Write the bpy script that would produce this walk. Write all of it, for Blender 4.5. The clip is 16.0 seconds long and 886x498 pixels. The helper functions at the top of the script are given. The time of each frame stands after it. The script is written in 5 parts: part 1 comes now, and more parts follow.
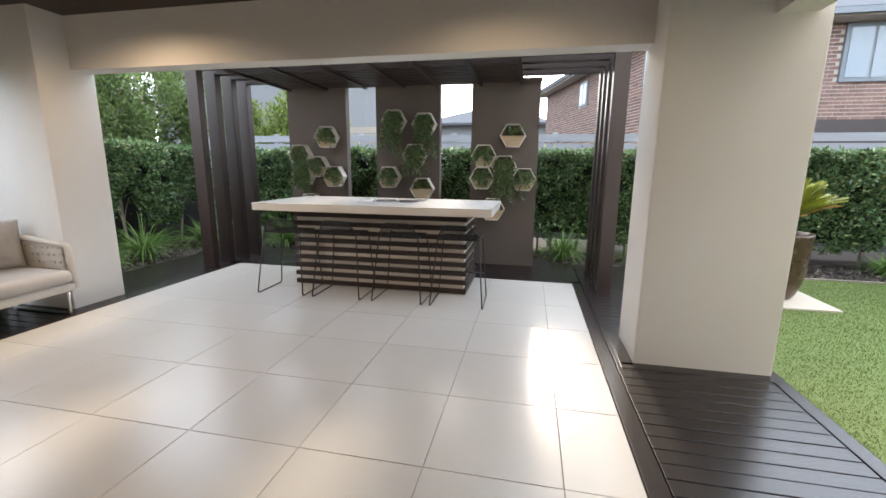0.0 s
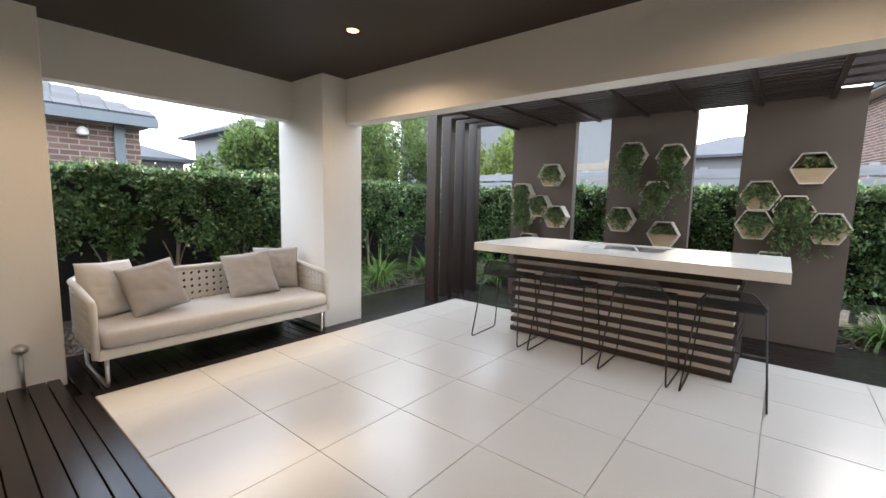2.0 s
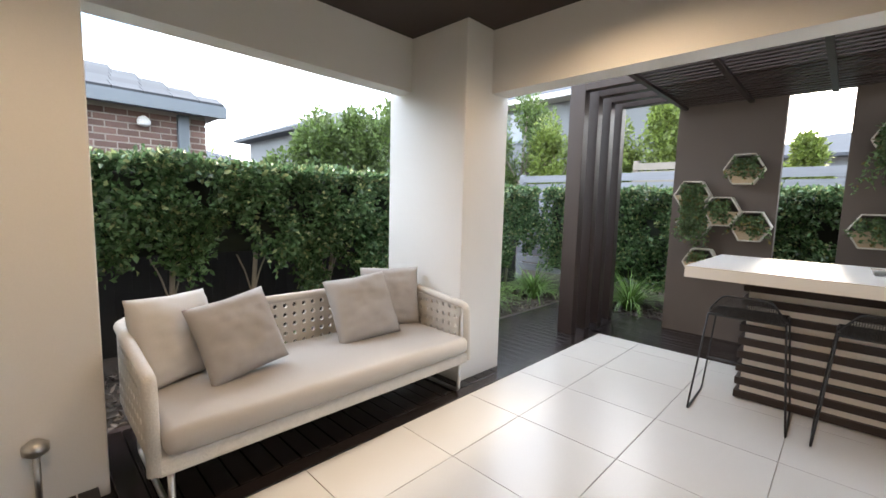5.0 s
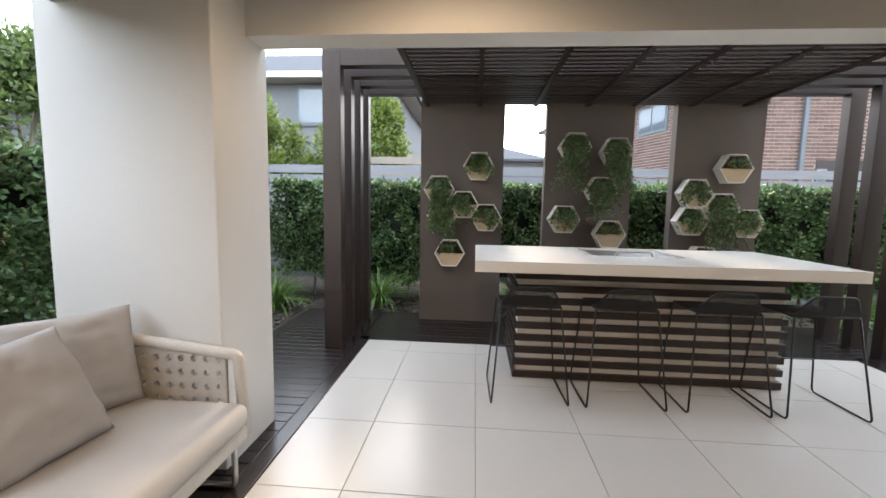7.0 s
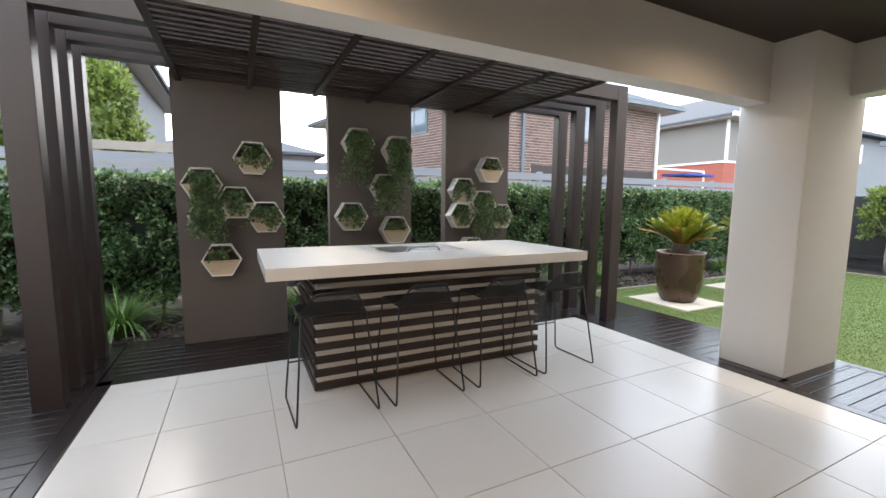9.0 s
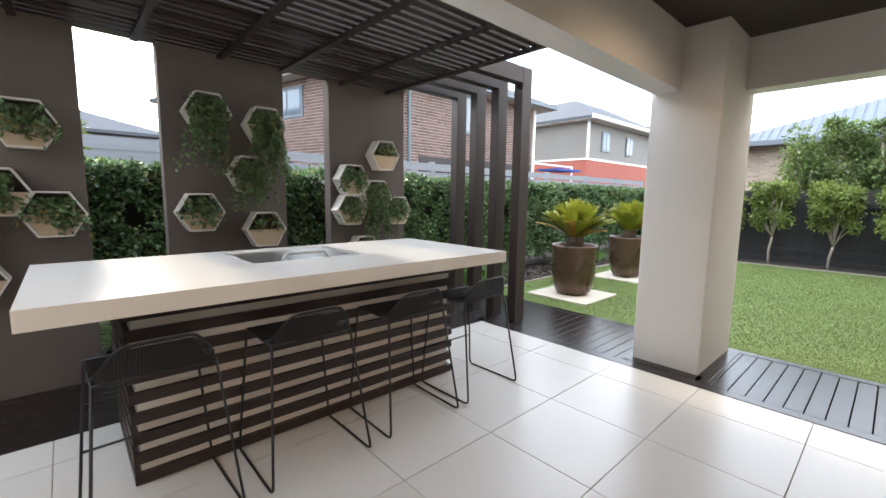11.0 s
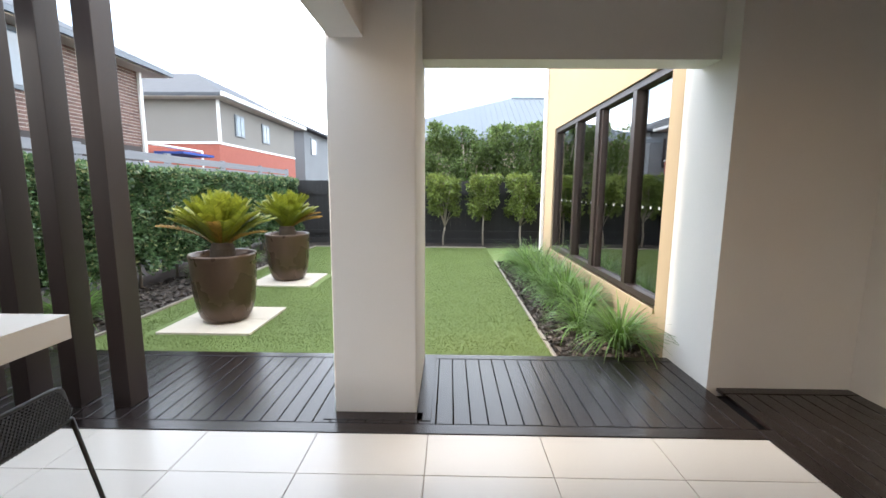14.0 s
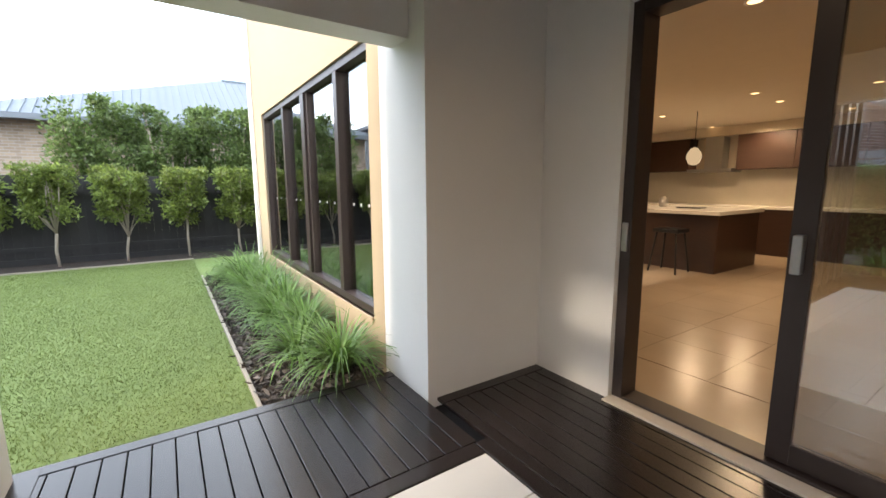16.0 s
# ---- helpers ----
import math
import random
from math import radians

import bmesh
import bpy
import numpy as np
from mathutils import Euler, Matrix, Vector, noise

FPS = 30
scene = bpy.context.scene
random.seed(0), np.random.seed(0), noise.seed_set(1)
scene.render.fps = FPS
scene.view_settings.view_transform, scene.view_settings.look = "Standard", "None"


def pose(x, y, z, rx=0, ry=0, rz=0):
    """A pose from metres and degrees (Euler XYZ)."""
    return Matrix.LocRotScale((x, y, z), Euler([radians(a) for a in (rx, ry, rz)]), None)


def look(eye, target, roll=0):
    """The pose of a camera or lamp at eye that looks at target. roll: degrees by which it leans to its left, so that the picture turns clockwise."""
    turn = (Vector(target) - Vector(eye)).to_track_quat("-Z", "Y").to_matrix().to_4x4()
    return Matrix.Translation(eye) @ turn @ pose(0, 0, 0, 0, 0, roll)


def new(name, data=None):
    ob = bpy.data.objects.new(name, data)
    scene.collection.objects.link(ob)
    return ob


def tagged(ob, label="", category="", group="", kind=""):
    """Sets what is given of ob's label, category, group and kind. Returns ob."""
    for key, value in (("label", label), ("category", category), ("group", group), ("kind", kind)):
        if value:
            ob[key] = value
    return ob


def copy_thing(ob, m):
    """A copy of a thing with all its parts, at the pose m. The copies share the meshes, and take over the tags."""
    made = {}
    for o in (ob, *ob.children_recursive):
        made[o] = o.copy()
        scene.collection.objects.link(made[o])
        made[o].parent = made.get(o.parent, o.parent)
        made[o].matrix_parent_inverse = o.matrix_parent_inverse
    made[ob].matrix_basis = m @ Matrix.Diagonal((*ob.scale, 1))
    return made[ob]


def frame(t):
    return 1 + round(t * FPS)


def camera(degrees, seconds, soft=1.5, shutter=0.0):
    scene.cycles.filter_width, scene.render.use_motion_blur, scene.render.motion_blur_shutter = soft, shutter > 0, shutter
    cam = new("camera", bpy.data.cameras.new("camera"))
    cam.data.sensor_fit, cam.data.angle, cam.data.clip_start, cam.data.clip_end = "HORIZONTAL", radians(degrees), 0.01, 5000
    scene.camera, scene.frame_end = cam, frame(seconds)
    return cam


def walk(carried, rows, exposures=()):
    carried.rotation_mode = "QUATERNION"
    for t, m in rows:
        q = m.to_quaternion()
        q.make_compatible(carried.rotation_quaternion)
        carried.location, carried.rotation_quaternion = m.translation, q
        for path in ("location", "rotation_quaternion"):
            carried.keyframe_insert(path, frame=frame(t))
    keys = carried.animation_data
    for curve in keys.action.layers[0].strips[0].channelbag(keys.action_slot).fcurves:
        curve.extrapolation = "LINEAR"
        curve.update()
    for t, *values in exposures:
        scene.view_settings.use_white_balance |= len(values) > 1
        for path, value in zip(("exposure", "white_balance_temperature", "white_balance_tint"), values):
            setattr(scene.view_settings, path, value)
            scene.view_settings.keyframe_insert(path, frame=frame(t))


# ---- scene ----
cam = camera(93.8, 16.0, soft=1.6)
PATH = [
    (0, (0.013, 0.117, 1.353), (-0.385, 2.04, 0.971), 0.6),
    (0.5, (0.011, 0.335, 1.355), (-0.496, 2.245, 1.044), 0.9),
    (1, (-0.041, 0.453, 1.404), (-0.761, 2.298, 1.124), 1.0),
    (1.5, (-0.224, 0.49, 1.381), (-1.215, 2.211, 1.143), 1.1),
    (2, (-0.42, 0.494, 1.395), (-1.676, 2.033, 1.166), 1.3),
    (2.5, (-0.676, 0.557, 1.379), (-2.122, 1.922, 1.167), 1.4),
    (3, (-0.942, 0.638, 1.364), (-2.505, 1.869, 1.157), 1.4),
    (5.5, (-2.416, 0.911, 1.35), (-3.628, 2.488, 1.138), 1.6),
    (6, (-2.663, 1.039, 1.352), (-3.582, 2.803, 1.141), 1.5),
    (6.5, (-2.869, 1.094, 1.361), (-3.402, 3.011, 1.15), 1.4),
    (7, (-2.965, 1.219, 1.353), (-3.116, 3.202, 1.141), 1.1),
    (7.5, (-3.008, 1.306, 1.373), (-2.793, 3.283, 1.163), 0.9),
    (8, (-3.068, 1.333, 1.381), (-2.556, 3.255, 1.167), 0.7),
    (8.5, (-3.089, 1.36, 1.378), (-2.361, 3.21, 1.16), 0.6),
    (11, (-2.796, 2.154, 1.367), (-1.457, 3.619, 1.118), 0.8),
    (11.5, (-2.57, 2.373, 1.378), (-1.061, 3.659, 1.113), 0.9),
    (12, (-2.401, 2.58, 1.357), (-0.718, 3.627, 1.087), 0.7),
    (12.5, (-2.252, 2.744, 1.373), (-0.428, 3.516, 1.093), 0.6),
    (13, (-2.029, 2.824, 1.372), (-0.116, 3.336, 1.092), 0.5),
    (13.5, (-1.817, 2.844, 1.372), (0.144, 3.116, 1.093), 0.3),
    (14, (-1.621, 2.896, 1.372), (0.359, 2.929, 1.093), 0.4),
    (14.5, (-1.458, 2.906, 1.373), (0.514, 2.732, 1.092), 0.1),
    (15, (-1.263, 2.805, 1.373), (0.674, 2.393, 1.091), 0.1),
    (15.5, (-1.101, 2.603, 1.357), (0.751, 1.905, 1.074), -0.0),
    (16, (-0.966, 2.379, 1.374), (0.68, 1.283, 1.077), -0.3),
]

EXPOSURE = 2.45
walk(cam, [(t, look(eye, target, roll)) for t, eye, target, roll in PATH], [(0.0, EXPOSURE + 0.0), (1.0, EXPOSURE + 0.05), (2.5, EXPOSURE + 0.2), (5.5, EXPOSURE + 0.22), (6.5, EXPOSURE + 0.05), (7.5, EXPOSURE - 0.05), (8.5, EXPOSURE - 0.1), (11.0, EXPOSURE - 0.05), (12.5, EXPOSURE - 0.1), (14.5, EXPOSURE - 0.08), (16.0, EXPOSURE + 0.02)])

# ---- light ----
SUN_AZ, SUN_EL = -2.0, 24.0
world = bpy.data.worlds.new("sky")
scene.world = world
world.use_nodes = True
wn, wl = world.node_tree.nodes, world.node_tree.links
wn.clear()
w_out = wn.new("ShaderNodeOutputWorld")
w_bg = wn.new("ShaderNodeBackground")
w_sky = wn.new("ShaderNodeTexSky")
w_sky.sky_type = "NISHITA"
w_sky.sun_disc = False
w_sky.sun_elevation = radians(SUN_EL)
w_sky.sun_rotation = radians(SUN_AZ)
w_sky.air_density, w_sky.dust_density, w_sky.ozone_density = 1.0, 1.2, 1.5
w_co = wn.new("ShaderNodeTexCoord")
w_map = wn.new("ShaderNodeMapping")
w_map.inputs["Scale"].default_value = (1.0, 1.0, 2.6)
w_noise = wn.new("ShaderNodeTexNoise")
w_noise.inputs["Scale"].default_value = 2.6
w_noise.inputs["Detail"].default_value = 8
w_noise.inputs["Roughness"].default_value = 0.55
w_ramp = wn.new("ShaderNodeValToRGB")
w_ramp.color_ramp.elements[0].position, w_ramp.color_ramp.elements[1].position = 0.33, 0.60
w_mix = wn.new("ShaderNodeMix")
w_mix.data_type = "RGBA"
w_mix.inputs[7].default_value = (7.6, 8.1, 8.8, 1)
wl.new(w_co.outputs["Generated"], w_map.inputs[0])
wl.new(w_map.outputs[0], w_noise.inputs["Vector"])
wl.new(w_noise.outputs[0], w_ramp.inputs[0])
wl.new(w_ramp.outputs[0], w_mix.inputs[0])
wl.new(w_sky.outputs[0], w_mix.inputs[6])
wl.new(w_mix.outputs[2], w_bg.inputs[0])
w_bg.inputs[1].default_value = 0.15
wl.new(w_bg.outputs[0], w_out.inputs[0])

sun = new("sun", bpy.data.lights.new("sun", "SUN"))
sun.data.energy, sun.data.angle, sun.data.color = 0.9, radians(5), (1.0, 0.84, 0.66)
az, el = radians(SUN_AZ), radians(SUN_EL)
sun.matrix_world = look((math.sin(az) * math.cos(el) * 60, math.cos(az) * math.cos(el) * 60, math.sin(el) * 60), (0, 0, 0))


def downlamp(x, y, z, watts, size=0.09, colour=(1.0, 0.70, 0.42)):
    lamp = new("downlight_lamp", bpy.data.lights.new("downlight_lamp", "SPOT"))
    lamp.data.energy, lamp.data.color, lamp.data.shadow_soft_size = watts, colour, size
    lamp.data.spot_size, lamp.data.spot_blend = radians(160), 0.5
    lamp.matrix_world = pose(x, y, z)
    return lamp


# ---- materials ----
def mat(name, color, rough=0.6, metal=0.0, vary=0.12, scale=6.0, bump=0.0, bump_scale=60.0, fine=0.0, per_object=0.0,
        per_island=0.0, spec=0.5, stretch=(1, 1, 1), subsurface=0.0, coat=0.0, rough_vary=0.0):
    """A procedural surface: base colour varied at two scales, relief, and gloss that varies a little."""
    m = bpy.data.materials.new(name)
    m.use_nodes = True
    n, l = m.node_tree.nodes, m.node_tree.links
    b = n["Principled BSDF"]
    b.inputs["Roughness"].default_value = rough
    b.inputs["Metallic"].default_value = metal
    b.inputs["Specular IOR Level"].default_value = spec
    b.inputs["Coat Weight"].default_value = coat
    co = n.new("ShaderNodeTexCoord")
    mp = n.new("ShaderNodeMapping")
    mp.inputs["Scale"].default_value = stretch
    l.new(co.outputs["Object"], mp.inputs[0])
    nz = n.new("ShaderNodeTexNoise")
    nz.inputs["Scale"].default_value, nz.inputs["Detail"].default_value = scale, 5
    l.new(mp.outputs[0], nz.inputs["Vector"])
    nf = n.new("ShaderNodeTexNoise")
    nf.inputs["Scale"].default_value, nf.inputs["Detail"].default_value = bump_scale, 4
    l.new(mp.outputs[0], nf.inputs["Vector"])

    def math_node(op, a, c):
        k = n.new("ShaderNodeMath")
        k.operation = op
        for i, v in enumerate((a, c)):
            if isinstance(v, (int, float)):
                k.inputs[i].default_value = v
            else:
                l.new(v, k.inputs[i])
        return k.outputs[0]

    value = math_node("ADD", math_node("MULTIPLY", math_node("SUBTRACT", nz.outputs[0], 0.5), 2 * vary), 1.0)
    if fine:
        value = math_node("ADD", value, math_node("MULTIPLY", math_node("SUBTRACT", nf.outputs[0], 0.5), 2 * fine))
    if per_object:
        oi = n.new("ShaderNodeObjectInfo")
        value = math_node("ADD", value, math_node("MULTIPLY", math_node("SUBTRACT", oi.outputs["Random"], 0.5), 2 * per_object))
    if per_island:
        ge = n.new("ShaderNodeNewGeometry")
        value = math_node("ADD", value, math_node("MULTIPLY", math_node("SUBTRACT", ge.outputs["Random Per Island"], 0.5), 2 * per_island))
    mx = n.new("ShaderNodeVectorMath")
    mx.operation = "SCALE"
    mx.inputs[0].default_value = color
    l.new(value, mx.inputs["Scale"])
    l.new(mx.outputs[0], b.inputs["Base Color"])
    if rough_vary:
        l.new(math_node("ADD", math_node("MULTIPLY", math_node("SUBTRACT", nz.outputs[0], 0.5), 2 * rough_vary), rough), b.inputs["Roughness"])
    if bump:
        bp = n.new("ShaderNodeBump")
        bp.inputs["Strength"].default_value, bp.inputs["Distance"].default_value = bump, 0.004
        l.new(nf.outputs[0], bp.inputs["Height"])
        l.new(bp.outputs[0], b.inputs["Normal"])
    return m


def leafy(name, color, rough=0.45, vary=0.35, through_light=0.35):
    """Leaves: colour varied leaf by leaf, with light passing through."""
    m = mat(name, color, rough, vary=0.25, scale=1.5, per_island=vary)
    n, l = m.node_tree.nodes, m.node_tree.links
    b = n["Principled BSDF"]
    tr = n.new("ShaderNodeBsdfTranslucent")
    src = b.inputs["Base Color"].links[0].from_socket
    l.new(src, tr.inputs[0])
    ms = n.new("ShaderNodeMixShader")
    ms.inputs[0].default_value = through_light
    l.new(b.outputs[0], ms.inputs[1])
    l.new(tr.outputs[0], ms.inputs[2])
    l.new(ms.outputs[0], n["Material Output"].inputs[0])
    return m


def glow(name, color, strength):
    m = bpy.data.materials.new(name)
    m.use_nodes = True
    n = m.node_tree.nodes
    e = n.new("ShaderNodeEmission")
    e.inputs[0].default_value, e.inputs[1].default_value = (*color, 1), strength
    m.node_tree.links.new(e.outputs[0], n["Material Output"].inputs[0])
    return m


def glass_mat(name, tint=(0.93, 0.96, 0.95), mirror=0.12):
    m = bpy.data.materials.new(name)
    m.use_nodes = True
    n, l = m.node_tree.nodes, m.node_tree.links
    g = n.new("ShaderNodeBsdfGlossy")
    g.inputs["Roughness"].default_value = 0.01
    t = n.new("ShaderNodeBsdfTransparent")
    t.inputs[0].default_value = (*tint, 1)
    f = n.new("ShaderNodeFresnel")
    f.inputs[0].default_value = 1.5
    a = n.new("ShaderNodeMath")
    a.operation, a.use_clamp = "ADD", True
    a.inputs[1].default_value = mirror
    l.new(f.outputs[0], a.inputs[0])
    s = n.new("ShaderNodeMixShader")
    l.new(a.outputs[0], s.inputs[0])
    l.new(t.outputs[0], s.inputs[1])
    l.new(g.outputs[0], s.inputs[2])
    l.new(s.outputs[0], n["Material Output"].inputs[0])
    return m


RENDER_W = mat("cream_render", (0.71, 0.695, 0.665), 0.85, vary=0.05, scale=1.2, bump=0.25, bump_scale=140, fine=0.03)
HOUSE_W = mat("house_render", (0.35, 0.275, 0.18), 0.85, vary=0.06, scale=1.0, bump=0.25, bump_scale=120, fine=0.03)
CEIL = mat("dark_ceiling", (0.024, 0.0135, 0.010), 0.5, vary=0.2, scale=3, stretch=(1, 14, 1))
TILE = mat("cream_tile", (0.52, 0.50, 0.465), 0.27, vary=0.025, scale=2.2, fine=0.02, bump=0.015, bump_scale=90, per_object=0.02, spec=0.55)
GROUT = mat("grout", (0.33, 0.30, 0.26), 0.9, bump=0.2)
DECK = mat("stained_deck_board", (0.013, 0.009, 0.0085), 0.26, vary=0.2, scale=5, fine=0.1, bump=0.05, bump_scale=30, stretch=(0.3, 5, 5), per_object=0.18, spec=0.5)
DECK_UNDER = mat("under_deck", (0.006, 0.005, 0.005), 0.9)
POST = mat("dark_brown_timber", (0.029, 0.019, 0.0165), 0.42, vary=0.18, scale=4, fine=0.1, bump=0.12, bump_scale=50, stretch=(6, 6, 0.5), per_object=0.08)
SLAT = mat("dark_timber_slat", (0.024, 0.0135, 0.0105), 0.45, vary=0.2, scale=4, fine=0.1, bump=0.12, stretch=(0.4, 6, 6), per_object=0.1)
PANEL = mat("taupe_render_panel", (0.115, 0.092, 0.078), 0.75, vary=0.07, scale=1.5, bump=0.2, bump_scale=150, fine=0.04)
STONE = mat("white_stone_top", (0.76, 0.74, 0.70), 0.2, vary=0.03, scale=3, fine=0.03, bump_scale=300, spec=0.55)
BENCH_IN = mat("bench_inner_cladding", (0.74, 0.69, 0.61), 0.7, vary=0.06, bump=0.1)
STEEL = mat("brushed_steel", (0.55, 0.55, 0.55), 0.3, 1.0, vary=0.06, scale=5, fine=0.08, stretch=(1, 30, 1))
BLACK = mat("black_powder_coat", (0.006, 0.006, 0.0065), 0.45, vary=0.1)
POT = mat("bronze_glazed_pot", (0.09, 0.054, 0.035), 0.28, 0.4, vary=0.25, scale=3, fine=0.12, bump=0.08, bump_scale=30, spec=0.6, rough_vary=0.08)
SOIL = mat("dark_mulch", (0.035, 0.026, 0.020), 0.95, vary=0.4, scale=9, fine=0.4, bump=1.0, bump_scale=45)
CHIP = mat("mulch_chip", (0.09, 0.075, 0.065), 0.9, vary=0.3, per_island=0.75)
LAWN = mat("turf", (0.13, 0.18, 0.05), 0.9, vary=0.16, scale=1.2, fine=0.07, bump=0.12, bump_scale=160)
BLADE = leafy("turf_blade", (0.14, 0.185, 0.052), 0.7, 0.2, 0.3)
PAVER = mat("cream_paver", (0.55, 0.49, 0.40), 0.75, vary=0.06, fine=0.05, bump=0.15, per_object=0.05)
KERB = mat("garden_edge", (0.27, 0.24, 0.20), 0.85, vary=0.15, fine=0.08, bump=0.2)
HEDGE_LEAF = leafy("hedge_leaf", (0.092, 0.158, 0.066), 0.22, 0.6, 0.28)
# young leaves, paled further to paint in the glints of light
HEDGE_NEW_GLINT = leafy("hedge_young_glint", (0.26, 0.30, 0.13), 0.25, 0.5, 0.35)
# near-black: the shade deep inside the hedges, put into the colour
HEDGE_SHADE = mat("hedge_inner_shade", (0.010, 0.014, 0.007), 0.95, vary=0.4, bump=0.6, bump_scale=25)
TREE_LEAF = leafy("tree_leaf", (0.11, 0.165, 0.045), 0.4, 0.5, 0.4)
LIGHT_LEAF = leafy("light_green_leaf", (0.17, 0.225, 0.05), 0.4, 0.45, 0.4)
VINE = leafy("trailing_leaf", (0.125, 0.20, 0.08), 0.5, 0.5, 0.25)
VINE_DRY = leafy("dry_trailing_leaf", (0.20, 0.16, 0.05), 0.6, 0.4, 0.25)
STRAP = leafy("strap_leaf", (0.125, 0.225, 0.05), 0.38, 0.45, 0.3)
CYCAD = leafy("cycad_frond", (0.25, 0.27, 0.03), 0.35, 0.3, 0.3)
CYCAD_OLD = leafy("old_cycad_frond", (0.36, 0.20, 0.04), 0.6, 0.3, 0.3)
BARK = mat("pale_bark", (0.30, 0.26, 0.21), 0.9, vary=0.25, scale=12, bump=0.5, bump_scale=40, stretch=(3, 3, 1))
CYCAD_BARK = mat("cycad_trunk", (0.06, 0.042, 0.028), 0.95, vary=0.4, scale=18, bump=1.0, bump_scale=35)
FENCE_D = mat("dark_paling", (0.022, 0.021, 0.021), 0.75, vary=0.25, scale=4, fine=0.12, bump=0.25, stretch=(6, 6, 0.6), per_object=0.15)
FENCE_G = mat("weathered_grey_slat", (0.27, 0.28, 0.305), 0.85, vary=0.2, scale=4, fine=0.1, bump=0.2, stretch=(0.5, 6, 6), per_object=0.15)
BRICK = mat("red_brown_brick", (0.165, 0.098, 0.08), 0.85, vary=0.15, scale=8, fine=0.12, bump=0.3, per_island=0.28)
MORTAR = mat("pale_mortar", (0.42, 0.38, 0.34), 0.95, vary=0.08, bump=0.2)
BRICK_E = mat("tan_brick", (0.36, 0.28, 0.21), 0.85, vary=0.12, fine=0.1, bump=0.3, per_island=0.2)
GREYWALL = mat("grey_house_render", (0.21, 0.195, 0.175), 0.85, vary=0.06, scale=0.8, bump=0.1)
PALEWALL = mat("pale_house_render", (0.18, 0.187, 0.195), 0.85, vary=0.06, scale=0.8, bump=0.1)
REDBAND = mat("red_brick_band", (0.34, 0.10, 0.07), 0.85, vary=0.15, fine=0.1)
ROOF = mat("grey_roof_tile", (0.065, 0.07, 0.08), 0.9, vary=0.12, scale=3, fine=0.1, per_island=0.15)
ROOF_M = mat("pale_metal_roof", (0.13, 0.155, 0.18), 0.7, vary=0.05)
GUTTER = mat("gutter_trim", (0.13, 0.15, 0.17), 0.5, vary=0.05)
WHITE = mat("white_paint", (0.78, 0.77, 0.74), 0.5, vary=0.03)
FRAME = mat("dark_window_frame", (0.030, 0.021, 0.019), 0.4, vary=0.1)
GLASS = glass_mat("window_glass", mirror=0.34)
DOORGLASS = glass_mat("door_glass", mirror=0.2)
FARGLASS = mat("far_window_glass", (0.10, 0.13, 0.16), 0.06, 0.0, vary=0.1, spec=1.0)
WICKER = mat("white_wicker", (0.60, 0.57, 0.52), 0.7, vary=0.08, scale=20, fine=0.12, bump=0.9, bump_scale=110)
CUSHION = mat("grey_beige_fabric", (0.45, 0.425, 0.395), 0.95, vary=0.05, scale=4, fine=0.06, bump=0.35, bump_scale=260)
PILLOW = mat("taupe_fabric", (0.39, 0.37, 0.35), 0.95, vary=0.05, scale=4, fine=0.06, bump=0.35, bump_scale=260)
PILLOW_L = mat("light_fabric", (0.55, 0.525, 0.49), 0.95, vary=0.05, scale=4, fine=0.06, bump=0.35, bump_scale=260)
CHROME = mat("grey_metal_tube", (0.55, 0.54, 0.52), 0.3, 1.0, vary=0.05)
PLANTER = mat("whitewashed_planter", (0.66, 0.62, 0.55), 0.6, vary=0.1, scale=9, fine=0.06, bump=0.2)
PLANTER_IN = mat("planter_timber_face", (0.50, 0.38, 0.25), 0.7, vary=0.22, scale=7, fine=0.15, bump=0.2, stretch=(1, 1, 7))
INFLOOR = mat("warm_polished_tile", (0.40, 0.31, 0.22), 0.24, vary=0.16, scale=1.5, fine=0.04)
INWALL = mat("indoor_wall", (0.62, 0.54, 0.42), 0.8, vary=0.04)
INCEIL = mat("indoor_ceiling", (0.70, 0.62, 0.50), 0.85, vary=0.03)
WALNUT = mat("dark_walnut", (0.045, 0.022, 0.014), 0.4, vary=0.25, scale=4, fine=0.12, stretch=(1, 1, 6))
SPLASH = mat("splashback", (0.50, 0.46, 0.38), 0.25, vary=0.1, scale=2)
LAMP_ON = glow("lit_lamp", (1.0, 0.58, 0.24), 0.7)
PEND = glow("lit_pendant_glass", (1.0, 0.70, 0.40), 0.12)
BRASS = mat("brass_vase", (0.40, 0.27, 0.12), 0.3, 0.9, vary=0.1)
DOT = mat("safety_dot", (0.45, 0.45, 0.45), 0.6)


# ---- mesh helpers ----
def empty(name, x=0, y=0, z=0, label="", category="", group="", kind=""):
    ob = new(name)
    ob.empty_display_size = 0.1
    ob.matrix_basis = pose(x, y, z)
    return tagged(ob, label, category, group, kind)


def part(name, bm, material, parent=None, label="", smooth=False):
    me = bpy.data.meshes.new(name)
    bm.to_mesh(me)
    bm.free()
    me.materials.append(material)
    if smooth:
        me.polygons.foreach_set("use_smooth", [True] * len(me.polygons))
    ob = new(name, me)
    ob.parent = parent
    return tagged(ob, label)


def data_part(name, verts, faces, material, parent=None, label="", kind="", smooth=False):
    me = bpy.data.meshes.new(name)
    me.from_pydata([tuple(v) for v in verts], [], [tuple(f) for f in faces])
    me.materials.append(material)
    if smooth:
        me.polygons.foreach_set("use_smooth", [True] * len(me.polygons))
    ob = new(name, me)
    ob.parent = parent
    return tagged(ob, label, kind=kind)


